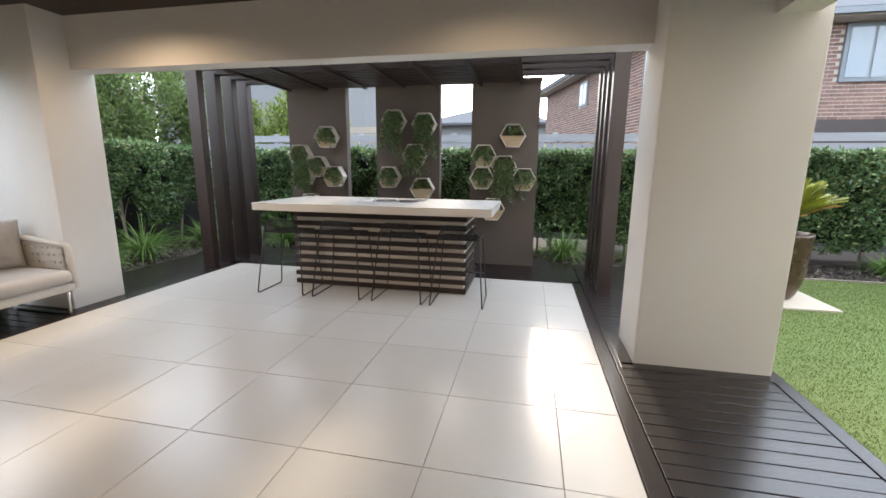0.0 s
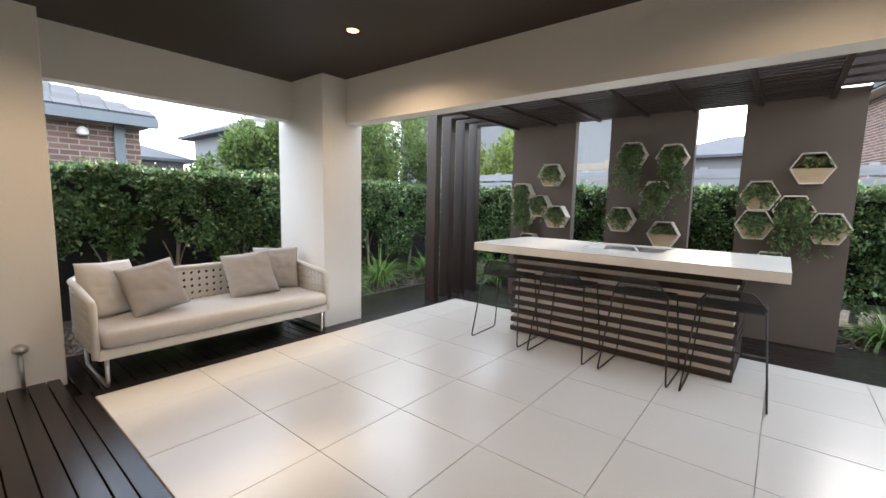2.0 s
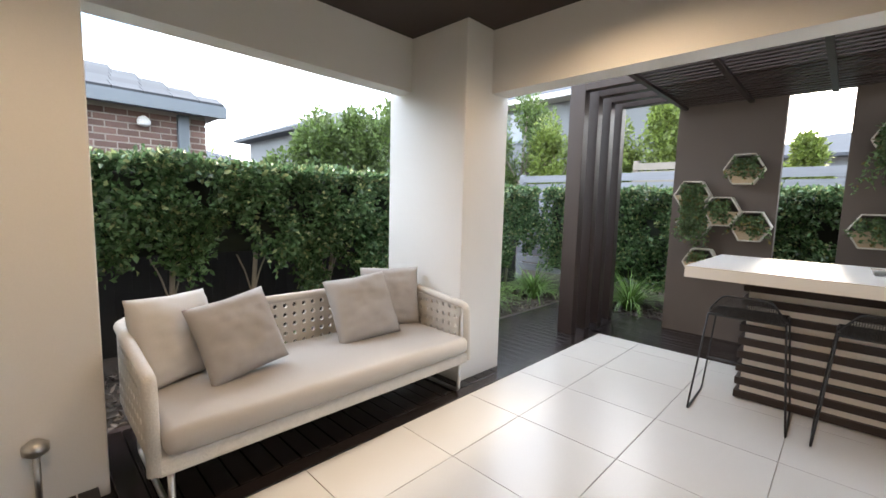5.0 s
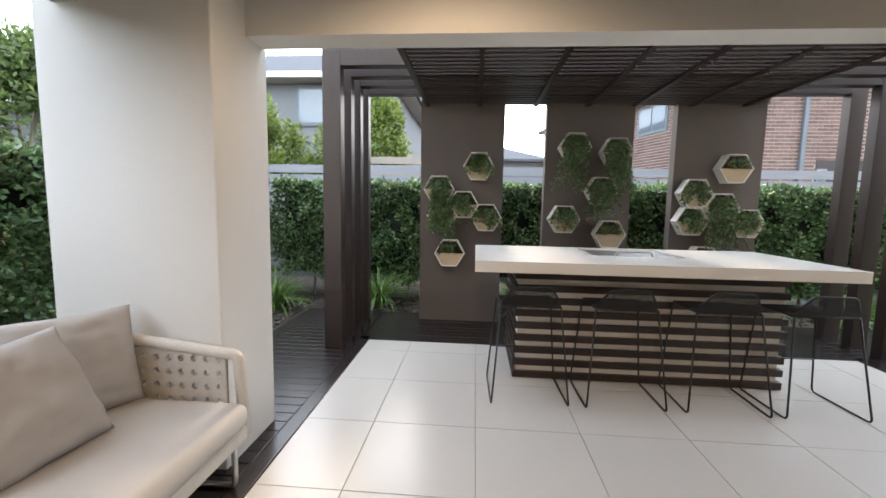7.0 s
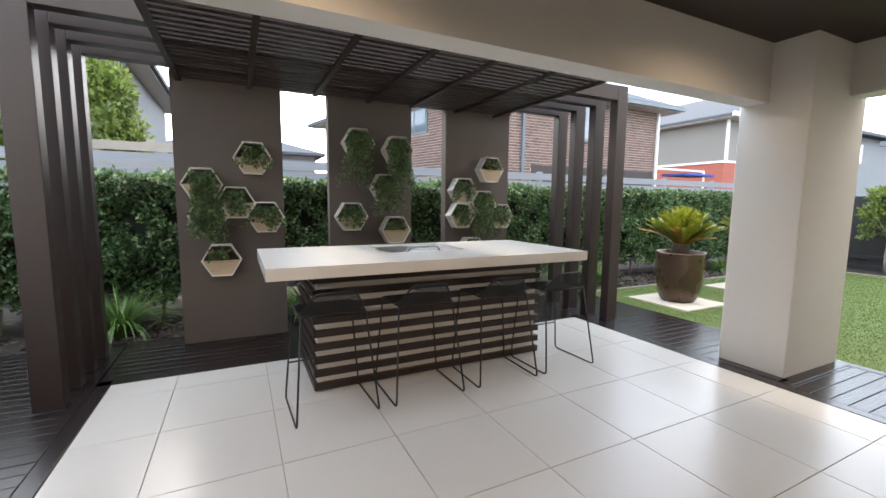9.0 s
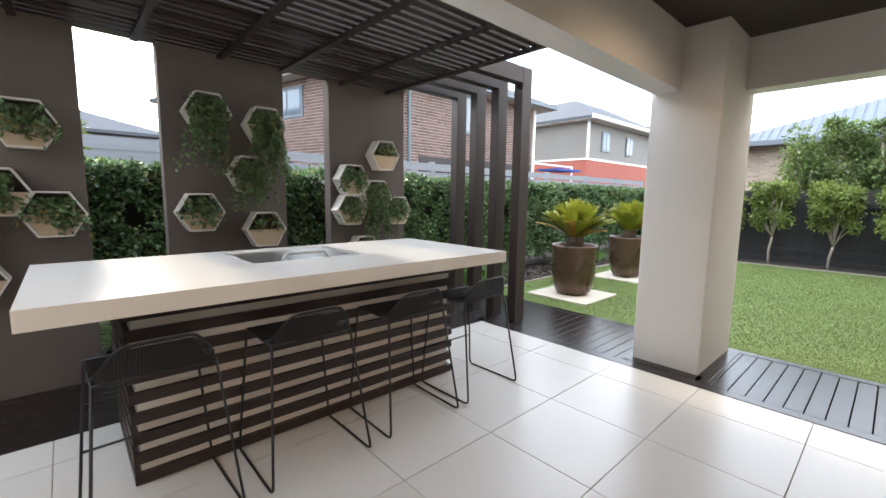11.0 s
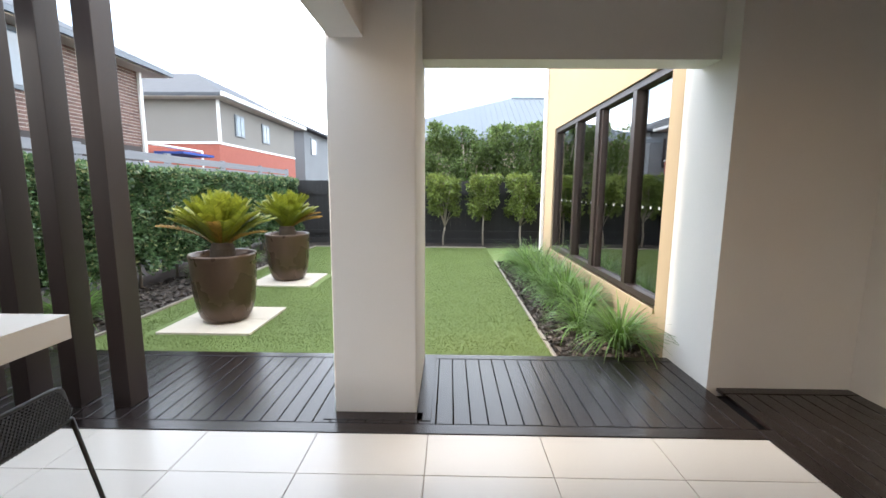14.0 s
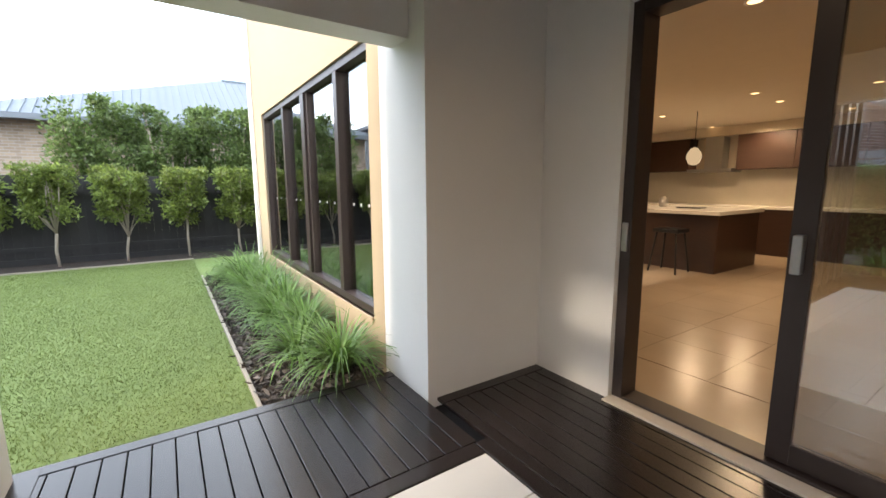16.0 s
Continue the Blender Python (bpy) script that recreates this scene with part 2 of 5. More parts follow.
def add_box(bm, x0, x1, y0, y1, z0, z1, bevel=0.0, m=None):
    r = bmesh.ops.create_cube(bm, size=1.0)
    vs = r["verts"]
    t = Matrix.LocRotScale(((x0 + x1) / 2, (y0 + y1) / 2, (z0 + z1) / 2), None, (abs(x1 - x0), abs(y1 - y0), abs(z1 - z0)))
    bmesh.ops.transform(bm, matrix=(m @ t) if m else t, verts=vs)
    if bevel:
        es = list({e for v in vs for e in v.link_edges})
        bmesh.ops.bevel(bm, geom=es, offset=bevel, segments=2, profile=0.5, affect="EDGES")
    return bm


def box(x0, x1, y0, y1, z0, z1, bevel=0.0, m=None):
    return add_box(bmesh.new(), x0, x1, y0, y1, z0, z1, bevel, m)


def structure(name, bm, material, label, category):
    ob = part(name, bm, material, None, label)
    return tagged(ob, label, category, kind="structure")


def tube(points, radius, material, name, parent, label="", closed=False, sides=6):
    """A round bar along points, with its corners cut round."""
    pts = [Vector(p) for p in points]
    path = []
    n = len(pts)
    for i, p in enumerate(pts):
        if not closed and i in (0, n - 1):
            path.append(p)
            continue
        a, c = pts[i - 1], pts[(i + 1) % n]
        da, dc = (a - p), (c - p)
        r = min(0.035, da.length * 0.4, dc.length * 0.4)
        q0, q1 = p + da.normalized() * r, p + dc.normalized() * r
        for k in range(4):
            s = k / 3
            path.append(q0.lerp(p, s).lerp(p.lerp(q1, s), s))
    verts, faces = [], []
    m = len(path)
    up = Vector((0.31, 0.57, 0.76))
    for i, p in enumerate(path):
        if closed:
            d = path[(i + 1) % m] - path[i - 1]
        else:
            d = path[min(i + 1, m - 1)] - path[max(i - 1, 0)]
        d.normalize()
        u = d.cross(up)
        if u.length < 0.1:
            u = d.cross(Vector((1, 0, 0)))
        u.normalize()
        w = d.cross(u)
        for k in range(sides):
            ang = 2 * math.pi * k / sides
            verts.append(p + (u * math.cos(ang) + w * math.sin(ang)) * radius)
    for i in range(m if closed else m - 1):
        j = (i + 1) % m
        for k in range(sides):
            k2 = (k + 1) % sides
            faces.append((i * sides + k, i * sides + k2, j * sides + k2, j * sides + k))
    if not closed:
        faces.append(tuple(range(sides))[::-1])
        faces.append(tuple((m - 1) * sides + k for k in range(sides)))
    return data_part(name, verts, faces, material, parent, label, smooth=True)


def lathe(profile, segs=40):
    bm = bmesh.new()
    rings = []
    for r, z in profile:
        rings.append([bm.verts.new((r * math.cos(2 * math.pi * k / segs), r * math.sin(2 * math.pi * k / segs), z)) for k in range(segs)])
    for a, b in zip(rings, rings[1:]):
        for k in range(segs):
            bm.faces.new((a[k], a[(k + 1) % segs], b[(k + 1) % segs], b[k]))
    bm.faces.new(rings[0][::-1])
    bm.faces.new(rings[-1])
    return bm


def leaf_mesh(centres, dirs, lengths, widths, rng, fold=0.25):
    """Many small folded leaves: each a pair of triangles' worth of blade either side of a midrib."""
    n = len(centres)
    d = dirs / np.linalg.norm(dirs, axis=1, keepdims=True)
    r = rng.normal(size=(n, 3))
    s = np.cross(d, r)
    s /= np.linalg.norm(s, axis=1, keepdims=True) + 1e-9
    u = np.cross(s, d)
    L, W = lengths[:, None], widths[:, None]
    base, tip = centres, centres + d * L
    mid = centres + d * L * 0.5
    lft = mid + s * W * 0.5 + u * W * fold
    rgt = mid - s * W * 0.5 + u * W * fold
    v = np.stack([base, lft, tip, rgt], 1).reshape(-1, 3)
    i = np.arange(n)[:, None] * 4
    f = np.concatenate([i + np.array([[0, 1, 2]]), i + np.array([[0, 2, 3]])], 0)
    return v, f


def fast_mesh(name, v, f, material, parent, label="", kind=""):
    """A large triangle mesh straight from arrays."""
    me = bpy.data.meshes.new(name)
    me.vertices.add(len(v))
    me.vertices.foreach_set("co", np.asarray(v, dtype=np.float32).ravel())
    k = f.shape[1]
    me.loops.add(len(f) * k)
    me.loops.foreach_set("vertex_index", f.astype(np.int32).ravel())
    me.polygons.add(len(f))
    me.polygons.foreach_set("loop_start", np.arange(0, len(f) * k, k, dtype=np.int32))
    me.update(calc_edges=True)
    me.validate()
    me.materials.append(material)
    ob = new(name, me)
    ob.parent = parent
    return tagged(ob, label, kind=kind)


# ---- ground ----
structure("ground", box(-400, 400, -400, 400, -0.6, -0.12), SOIL, "dark bare garden soil running out to the distance", "ground")
structure("garden_bed_west", box(-6.6, -5.06, -2, 7.9, -0.3, -0.055), SOIL, "dark mulched garden bed along the west hedge", "garden bed")
structure("garden_bed_north", box(-5.06, 9.6, 6.3, 7.9, -0.3, -0.056), SOIL, "dark mulched garden bed along the north hedge", "garden bed")
structure("garden_bed_east", box(8.66, 9.7, 1.0, 6.3, -0.3, -0.057), SOIL, "dark mulched bed under the small standard trees", "garden bed")
structure("garden_bed_window", box(1.73, 6.7, 1.07, 1.98, -0.3, -0.055), SOIL, "mulched bed with strappy grasses under the windows", "garden bed")
lawn = structure("lawn", box(1.725, 8.66, 1.98, 6.29, -0.3, -0.045), LAWN, "short bright green turf lawn", "lawn")
structure("lawn_south", box(6.72, 8.66, -6, 1.975, -0.3, -0.046), LAWN, "short bright green turf beside the house", "lawn")
for nm, b in (("garden_edge_north", (1.73, 8.7, 6.27, 6.305, -0.2, -0.02)), ("garden_edge_window", (1.75, 6.7, 1.965, 1.995, -0.2, -0.025)),
              ("garden_edge_east", (8.645, 8.68, 2.0, 6.26, -0.2, -0.02))):
    structure(nm, box(*b, bevel=0.004), KERB, "narrow pale garden edging strip", "edging")
structure("garden_edge_west", box(-5.12, -5.06, 1.05, 6.32, -0.3, -0.01, 0.004), POST, "dark timber edge of the west deck", "edging")

# ---- house and patio structure ----
COLS = (("column_east", 0.793, 1.666), ("column_west", -5.05, -4.18))
for nm, x0, x1 in COLS:
    structure(nm, box(x0, x1, 3.095, 3.602, -0.1, 2.70, 0.008), RENDER_W, "square cream rendered patio column", "column")
structure("beam_north", box(-4.185, 0.798, 3.385, 3.575, 2.205, 2.9), RENDER_W, "deep cream rendered beam over the north opening", "beam")
structure("beam_east", box(1.365, 1.585, 1.07, 3.10, 2.262, 2.9), RENDER_W, "cream rendered beam over the east opening", "beam")
structure("beam_west", box(-4.94, -4.77, 1.045, 3.10, 2.25, 2.9), RENDER_W, "cream rendered beam over the west opening", "beam")
structure("wall_west", box(-5.05, -4.54, -0.12, 1.04, -0.1, 2.9, 0.008), RENDER_W, "cream rendered blade wall beside the sofa", "wall")
structure("ceiling", box(-4.78, 1.375, 0.0, 3.39, 2.665, 2.76), CEIL, "dark brown lined patio ceiling", "ceiling")
structure("roof_slab", box(-5.15, 1.70, -0.2, 3.70, 2.9, 3.02), HOUSE_W, "flat rendered roof edge over the patio", "roof")

# South wall with the sliding door opening
wall_s = bmesh.new()
add_box(wall_s, -5.05, -3.30, -0.18, 0.07, -0.1, 5.4)
add_box(wall_s, 0.56, 1.40, -0.18, 0.07, -0.1, 5.4)
add_box(wall_s, -3.30, 0.56, -0.18, 0.07, 2.42, 5.4)
structure("wall_south", wall_s, RENDER_W, "cream rendered house wall with a wide door opening", "wall")
# Window wall
WX0, WX1, WZ0, WZ1 = 2.0, 5.90, 0.34, 2.45
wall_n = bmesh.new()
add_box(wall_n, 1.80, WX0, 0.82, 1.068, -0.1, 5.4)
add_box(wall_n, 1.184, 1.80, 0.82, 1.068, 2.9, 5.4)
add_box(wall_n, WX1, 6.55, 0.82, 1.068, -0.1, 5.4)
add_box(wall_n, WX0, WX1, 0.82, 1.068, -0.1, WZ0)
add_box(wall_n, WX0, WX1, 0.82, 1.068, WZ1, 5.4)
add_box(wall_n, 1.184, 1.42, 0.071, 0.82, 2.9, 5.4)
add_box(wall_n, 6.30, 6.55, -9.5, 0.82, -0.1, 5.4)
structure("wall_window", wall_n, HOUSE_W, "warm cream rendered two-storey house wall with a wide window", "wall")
structure("downpipe_house", box(6.50, 6.58, 1.07, 1.13, -0.1, 5.4, 0.01), WHITE, "white downpipe at the house corner", "downpipe")

blade = box(1.184, 1.798, 0.82, 1.068, -0.1, 2.898)
add_box(blade, 1.184, 1.42, 0.071, 0.82, -0.1, 2.898)
structure("wall_east", blade, RENDER_W, "cream rendered patio wall beside the door", "wall")

# ---- paved floor ----
GX = [-3.99] + [0.22 - 0.63 * k for k in range(6, -1, -1)] + [0.562]
GY = [1.10] + [2.38 + 0.63 * k for k in range(-1, 5)] + [5.178]
patio = structure("floor", box(-3.992, 0.564, 1.098, 5.18, -0.3, -0.008), GROUT, "cream square porcelain tiles with thin dark joints", "floor")
random.seed(4)
for i in range(len(GX) - 1):
    for j in range(len(GY) - 1):
        part("tile", box(GX[i] + 0.002, GX[i + 1] - 0.002, GY[j] + 0.002, GY[j + 1] - 0.002, -0.03, random.uniform(-0.0006, 0.0004), 0.0015), TILE, patio)

# ---- decking ----
deck = structure("deck", box(-5.06, 1.72, 0.06, 6.30, -0.28, -0.06), DECK_UNDER, "dark stained timber decking with narrow gaps", "deck")
PITCH = 0.1055


def boards(x0, x1, y0, y1):
    y = y0
    while y < y1 - 0.03:
        e = min(y + PITCH - 0.006, y1)
        part("board", box(x0 + 0.003, x1 - 0.003, y, e, -0.026, random.uniform(-0.001, 0.001), 0.003), DECK, deck)
        y += PITCH


boards(0.668, 1.632, 1.075, 6.28)
boards(-5.05, -4.09, 1.05, 6.28)
boards(-4.085, 0.66, 5.275, 6.28)
boards(-4.535, 1.18, 0.078, 0.995)
for b in ((0.568, 0.663, 1.10, 5.27), (1.636, 1.72, 1.075, 6.29), (-4.086, -3.996, 1.10, 5.27), (-4.085, 0.66, 5.182, 5.272), (-4.085, 0.66, 1.0, 1.094)):
    part("board", box(*b, -0.026, 0.002, 0.003), DECK, deck, "border deck board")
for x0, x1, y0, y1 in ((0.70, 1.70, 3.00, 3.092), (0.70, 0.790, 3.05, 3.65), (1.1, 1.183, 0.08, 1.0)):
    part("board", box(x0, x1, y0, y1, -0.02, 0.004, 0.003), DECK, deck, "border deck board")

# ---- sliding door ----
door = empty("door_1", 0.53, -0.05, 0, "wide sliding glass door with dark frame, partly open", "sliding door", kind="structure")


def local(parent, bm):
    bmesh.ops.transform(bm, matrix=parent.matrix_basis.inverted(), verts=bm.verts)
    return bm


for b in ((0.49, 0.56, -0.13, 0.03, 0, 2.42), (-3.30, -3.22, -0.13, 0.03, 0, 2.42), (-3.22, 0.49, -0.13, 0.03, 2.35, 2.42), (-3.22, 0.49, -0.13, 0.03, -0.02, 0.025)):
    part("frame", local(door, box(*b, 0.004)), FRAME, door)
for x0, x1, yy in ((-1.22, -0.27, -0.035), (-2.24, -1.22, -0.08), (-3.22, -2.24, -0.035)):
    for b in ((x0, x0 + 0.095, yy - 0.02, yy + 0.02, 0.03, 2.345), (x1 - 0.095, x1, yy - 0.02, yy + 0.02, 0.03, 2.345),
              (x0 + 0.095, x1 - 0.095, yy - 0.02, yy + 0.02, 0.03, 0.14), (x0 + 0.095, x1 - 0.095, yy - 0.02, yy + 0.02, 2.25, 2.345)):
        part("stile", local(door, box(*b, 0.003)), FRAME, door)
    g = part("pane", local(door, box(x0 + 0.096, x1 - 0.096, yy - 0.004, yy + 0.004, 0.14, 2.25)), DOORGLASS, door)
    g.visible_shadow = False
for hx, hz in ((-0.315, 1.06), (0.53, 1.06)):
    part("handle", local(door, box(hx - 0.02, hx + 0.02, -0.012, 0.04, hz - 0.09, hz + 0.09, 0.006)), STEEL, door, "brushed metal pull handle")
structure("door_sill", box(-3.30, 0.56, 0.03, 0.135, -0.05, 0.012, 0.004), PAVER, "pale stone door sill", "sill")

# ---- window ----
win = empty("window_1", 2.0, 0.95, 0.34, "wide dark framed window reflecting sky and hedge", "window", kind="structure")
for b in ((WX0, WX0 + 0.05, WZ0, WZ1), (WX1 - 0.06, WX1, WZ0, WZ1), (WX0 + 0.05, WX1 - 0.06, WZ1 - 0.07, WZ1), (WX0 + 0.05, WX1 - 0.06, WZ0, WZ0 + 0.07),
          (2.72, 2.81, WZ0 + 0.07, WZ1 - 0.07), (3.76, 3.89, WZ0 + 0.07, WZ1 - 0.07), (4.68, 4.77, WZ0 + 0.07, WZ1 - 0.07)):
    part("window_frame", local(win, box(b[0], b[1], 0.93, 1.045, b[2], b[3], 0.004)), FRAME, win)
for x0, x1 in ((2.05, 2.72), (2.81, 3.76), (3.89, 4.68), (4.77, 5.84)):
    g = part("pane", local(win, box(x0, x1, 0.975, 0.983, WZ0 + 0.07, WZ1 - 0.07)), GLASS, win)
    g.visible_shadow = False
    for k in range(3):
        xx = x0 + (x1 - x0) * (0.25 + 0.25 * k)
        part("safety_dot", local(win, box(xx - 0.012, xx + 0.012, 0.984, 0.986, 1.21, 1.234)), DOT, win, "small pale safety marker")
for b in ((2.81, 2.87, WZ0 + 0.07, WZ1 - 0.07), (3.70, 3.76, WZ0 + 0.07, WZ1 - 0.07)):
    part("sash", local(win, box(b[0], b[1], 0.96, 1.02, b[2], b[3], 0.003)), FRAME, win)
part("window_sill", local(win, box(WX0, WX1, 1.0, 1.085, WZ0 - 0.05, WZ0, 0.004)), HOUSE_W, win)

# ---- indoors ----
indoor_floor = structure("floor_indoor", box(-5.0, 6.4, -8.2, -0.135, -0.2, 0.0), INFLOOR, "polished warm tan indoor floor", "floor")
structure("ceiling_indoor", box(-5.0, 6.4, -8.2, -0.18, 2.62, 2.75), INCEIL, "pale indoor ceiling with recessed lights", "ceiling")
for i in range(8):
    for j in range(11):
        x0, y0 = -0.9 + 0.6 * i, -7.3 + 0.6 * j
        part("tile", box(x0 + 0.0025, x0 + 0.5975, y0 + 0.0025, y0 + 0.5975, 0.001, 0.004), INFLOOR, indoor_floor)
structure("floor_indoor_east", box(1.42, 6.3, -0.135, 0.82, -0.2, 0.0), INFLOOR, "polished warm tan indoor floor", "floor")
structure("ceiling_indoor_east", box(1.42, 6.3, -0.18, 0.82, 2.62, 2.75), INCEIL, "pale indoor ceiling", "ceiling")
structure("wall_indoor_back", box(-5.0, 6.4, -8.3, -8.1, 0, 2.62), INWALL, "cream painted kitchen wall", "wall")
structure("wall_indoor_west", box(-5.2, -5.0, -8.2, -0.18, 0, 2.62), INWALL, "cream painted indoor wall", "wall")

island = empty("kitchen_island", 3.0, -5.35, 0, "dark walnut kitchen island with a pale stone top", "kitchen island")
part("body", box(-1.05, 1.6, -0.75, 0.75, 0.0, 0.92, 0.004), WALNUT, island)
part("stone_top", box(-1.1, 1.65, -0.80, 0.85, 0.92, 0.98, 0.004), STONE, island, "pale stone top")
for sx in (2.50,):
    st = empty("indoor_stool", sx, -4.30, 0, "dark stool pulled up to the kitchen island", "stool")
    part("seat", box(-0.2, 0.2, -0.18, 0.18, 0.64, 0.70, 0.01), BLACK, st)
    for ax, ay in ((-1, -1), (1, -1), (-1, 1), (1, 1)):
        tube([(ax * 0.22, ay * 0.2, 0), (ax * 0.15, ay * 0.13, 0.64)], 0.014, BLACK, "leg", st)
kit = empty("back_bench", 2.4, -7.715, 0, "dark kitchen base cabinets with pale bench top", "cabinet")
part("body", box(-3.0, 3.8, -0.38, 0.30, 0.0, 0.90), WALNUT, kit)
part("bench_top", box(-3.0, 3.8, -0.38, 0.33, 0.90, 0.95, 0.004), STONE, kit)
structure("splashback", box(-0.6, 6.2, -8.098, -8.08, 0.95, 1.70), SPLASH, "pale mottled kitchen splashback", "splashback")
for k, (x0, x1) in enumerate(((-0.6, 1.05), (1.06, 3.02), (3.98, 6.2))):
    cab = empty("wall_cabinet", x0, -8.08, 1.70, "dark walnut overhead kitchen cabinet", "cabinet", "overhead cabinets")
    part("body", box(0, x1 - x0, 0, 0.36, 0, 0.72, 0.003), WALNUT, cab)
    for h in range(2):
        w = (x1 - x0) / 2
        part("door", box(h * w + 0.003, (h + 1) * w - 0.003, 0.362, 0.38, 0.003, 0.717, 0.002), WALNUT, cab)
structure("bulkhead", box(-0.6, 6.2, -8.098, -7.68, 2.425, 2.615), INWALL, "cream bulkhead over the cabinets", "bulkhead")
hood = empty("range_hood", 3.5, -8.08, 1.66, "stainless steel range hood on the wall", "range hood")
part("canopy", box(-0.45, 0.45, 0, 0.5, 0, 0.07, 0.004), STEEL, hood)
part("flue", box(-0.18, 0.18, 0, 0.3, 0.07, 0.76, 0.003), STEEL, hood)
tea = empty("kettle", 3.3, -5.5, 0.98, "small metal kettle on the island", "kettle")
part("body", lathe([(0.07, 0), (0.085, 0.03), (0.08, 0.12), (0.05, 0.17), (0.02, 0.19)], 20), STEEL, tea, smooth=True)
tray = empty("tray", 2.7, -5.3, 0.98, "dark serving tray on the island", "tray")
part("tray_base", box(-0.2, 0.2, -0.12, 0.12, 0, 0.02, 0.006), BLACK, tray)
pend = empty("pendant_light", 2.72, -5.3, 1.72, "clear glass pendant light hanging over the island", "pendant light")
part("shade", lathe([(0.02, 0.30), (0.05, 0.29), (0.11, 0.20), (0.12, 0.12), (0.085, 0.03), (0.03, 0.0)], 24), PEND, pend, smooth=True)
tube([(0, 0, 0.28), (0, 0, 0.90)], 0.006, BLACK, "cord", pend)
DL_IN = ((0.39, -1.1), (1.6, -4.49), (1.63, -5.47), (3.32, -5.29), (0.5, -5.05), (3.5, -7.6), (1.2, -7.2), (-2.2, -3.5), (4.4, -3.0))
for x, y in DL_IN:
    d = empty("indoor_downlight", x, y, 2.62, "lit round recessed downlight indoors", "downlight", "indoor downlights")
    part("lens", lathe([(0.045, -0.004), (0.045, 0.0)], 20), LAMP_ON, d)
    part("trim_ring", lathe([(0.046, -0.001), (0.065, -0.006), (0.065, 0.0)], 20), WHITE, d)
for x, y in ((1.0, -3.8), (2.9, -6.2), (-2.2, -3.5), (3.8, -2.6), (2.4, -7.2)):
    downlamp(x, y, 2.60, 27)
console = empty("console_cabinet", 2.75, 0.1, 0, "low pale console cabinet behind the window", "cabinet")
part("body", box(-0.75, 0.75, -0.22, 0.22, 0.05, 0.80, 0.005), WHITE, console)
for k in range(3):
    part("door", box(-0.74 + 0.495 * k, -0.26 + 0.495 * k, 0.221, 0.235, 0.07, 0.78, 0.002), WHITE, console)
vase = empty("vase", 2.62, 0.12, 0.80, "round brass bottle vase with a long neck", "vase")
part("body", lathe([(0.05, 0), (0.10, 0.04), (0.115, 0.10), (0.09, 0.17), (0.03, 0.22), (0.022, 0.40), (0.03, 0.42)], 28), BRASS, vase, smooth=True)

# ---- patio downlights ----
# the pair at y=0.85 is unseen, added to brighten walls and floor
for x, y in ((-3.07, 2.60), (-0.25, 2.60), (-3.07, 0.85), (-0.25, 0.85)):
    d = empty("downlight", x, y, 2.665, "lit warm patio ceiling downlight, the south pair added as fill", "downlight", "patio downlights")
    part("lens", lathe([(0.045, -0.004), (0.045, 0.0)], 20), LAMP_ON, d)
    part("trim_ring", lathe([(0.046, -0.001), (0.062, -0.006), (0.062, 0.0)], 20), BLACK, d)
    downlamp(x, y, 2.64, (9 if x < -2 else 4) if y > 2 else (12 if x < -2 else 1.5), 0.04, (1.0, 0.72, 0.47))

# ---- tap post by the west wall ----
tap = empty("garden_tap", -4.50, 0.80, 0, "small grey garden tap standing against the wall", "tap")
tube([(0.0, 0, 0), (0.0, 0, 0.26)], 0.012, CHROME, "riser", tap)
part("tap_head", lathe([(0.02, 0.25), (0.045, 0.27), (0.045, 0.30), (0.02, 0.32)], 16), CHROME, tap, smooth=True)

# ---- pergola ----
for k, y in enumerate((4.90, 5.22, 5.54, 5.86)):
    p = empty("pergola_frame", -1.7, y, 0, "tall dark brown portal frame of the pergola", "pergola", "pergola frames")
    for x0, x1 in ((-4.34, -4.175), (0.80, 0.955)):
        part("post", box(x0 + 1.7, x1 + 1.7, 0, 0.11, -0.05, 2.71, 0.004), POST, p)
    part("top_beam", box(-4.175 + 1.7, 0.80 + 1.7, 0.002, 0.108, 2.545, 2.708, 0.004), POST, p)
slats = empty("slatted_roof", -1.84, 3.60, 2.47, "dark timber slats under the pergola with narrow gaps", "pergola roof")
y = 0.0
while y < 2.34:
    part("slat", box(-1.70, 1.70, y, y + 0.052, 0.0, 0.03, 0.002), SLAT, slats)
    y += 0.088
for x in (-1.71, -1.13, -0.52, 0.04, 0.54, 1.12, 1.66):
    part("joist", box(x, x + 0.045, -0.01, 2.37, -0.028, -0.001, 0.002), SLAT, slats)
for y in (0.25, 1.32, 1.66, 1.98, 2.28):
    part("hanger", box(-1.68, 1.68, y, y + 0.045, 0.031, 0.076), SLAT, slats)
structure("panel_cap", box(-3.60, 0.105, 5.98, 6.12, 2.495, 2.535), PANEL, "dark cap joining the feature panels", "panel cap")
PANELS = ((-3.60, -2.665), (-2.205, -1.265), (-0.82, 0.09))
for x0, x1 in PANELS:
    pn = empty("feature_panel", (x0 + x1) / 2, 6.05, 0, "tall taupe rendered screen panel hung with planters", "screen panel", "feature panels")
    part("panel_face", box(-(x1 - x0) / 2, (x1 - x0) / 2, -0.06, 0.06, -0.05, 2.495, 0.003), PANEL, pn)

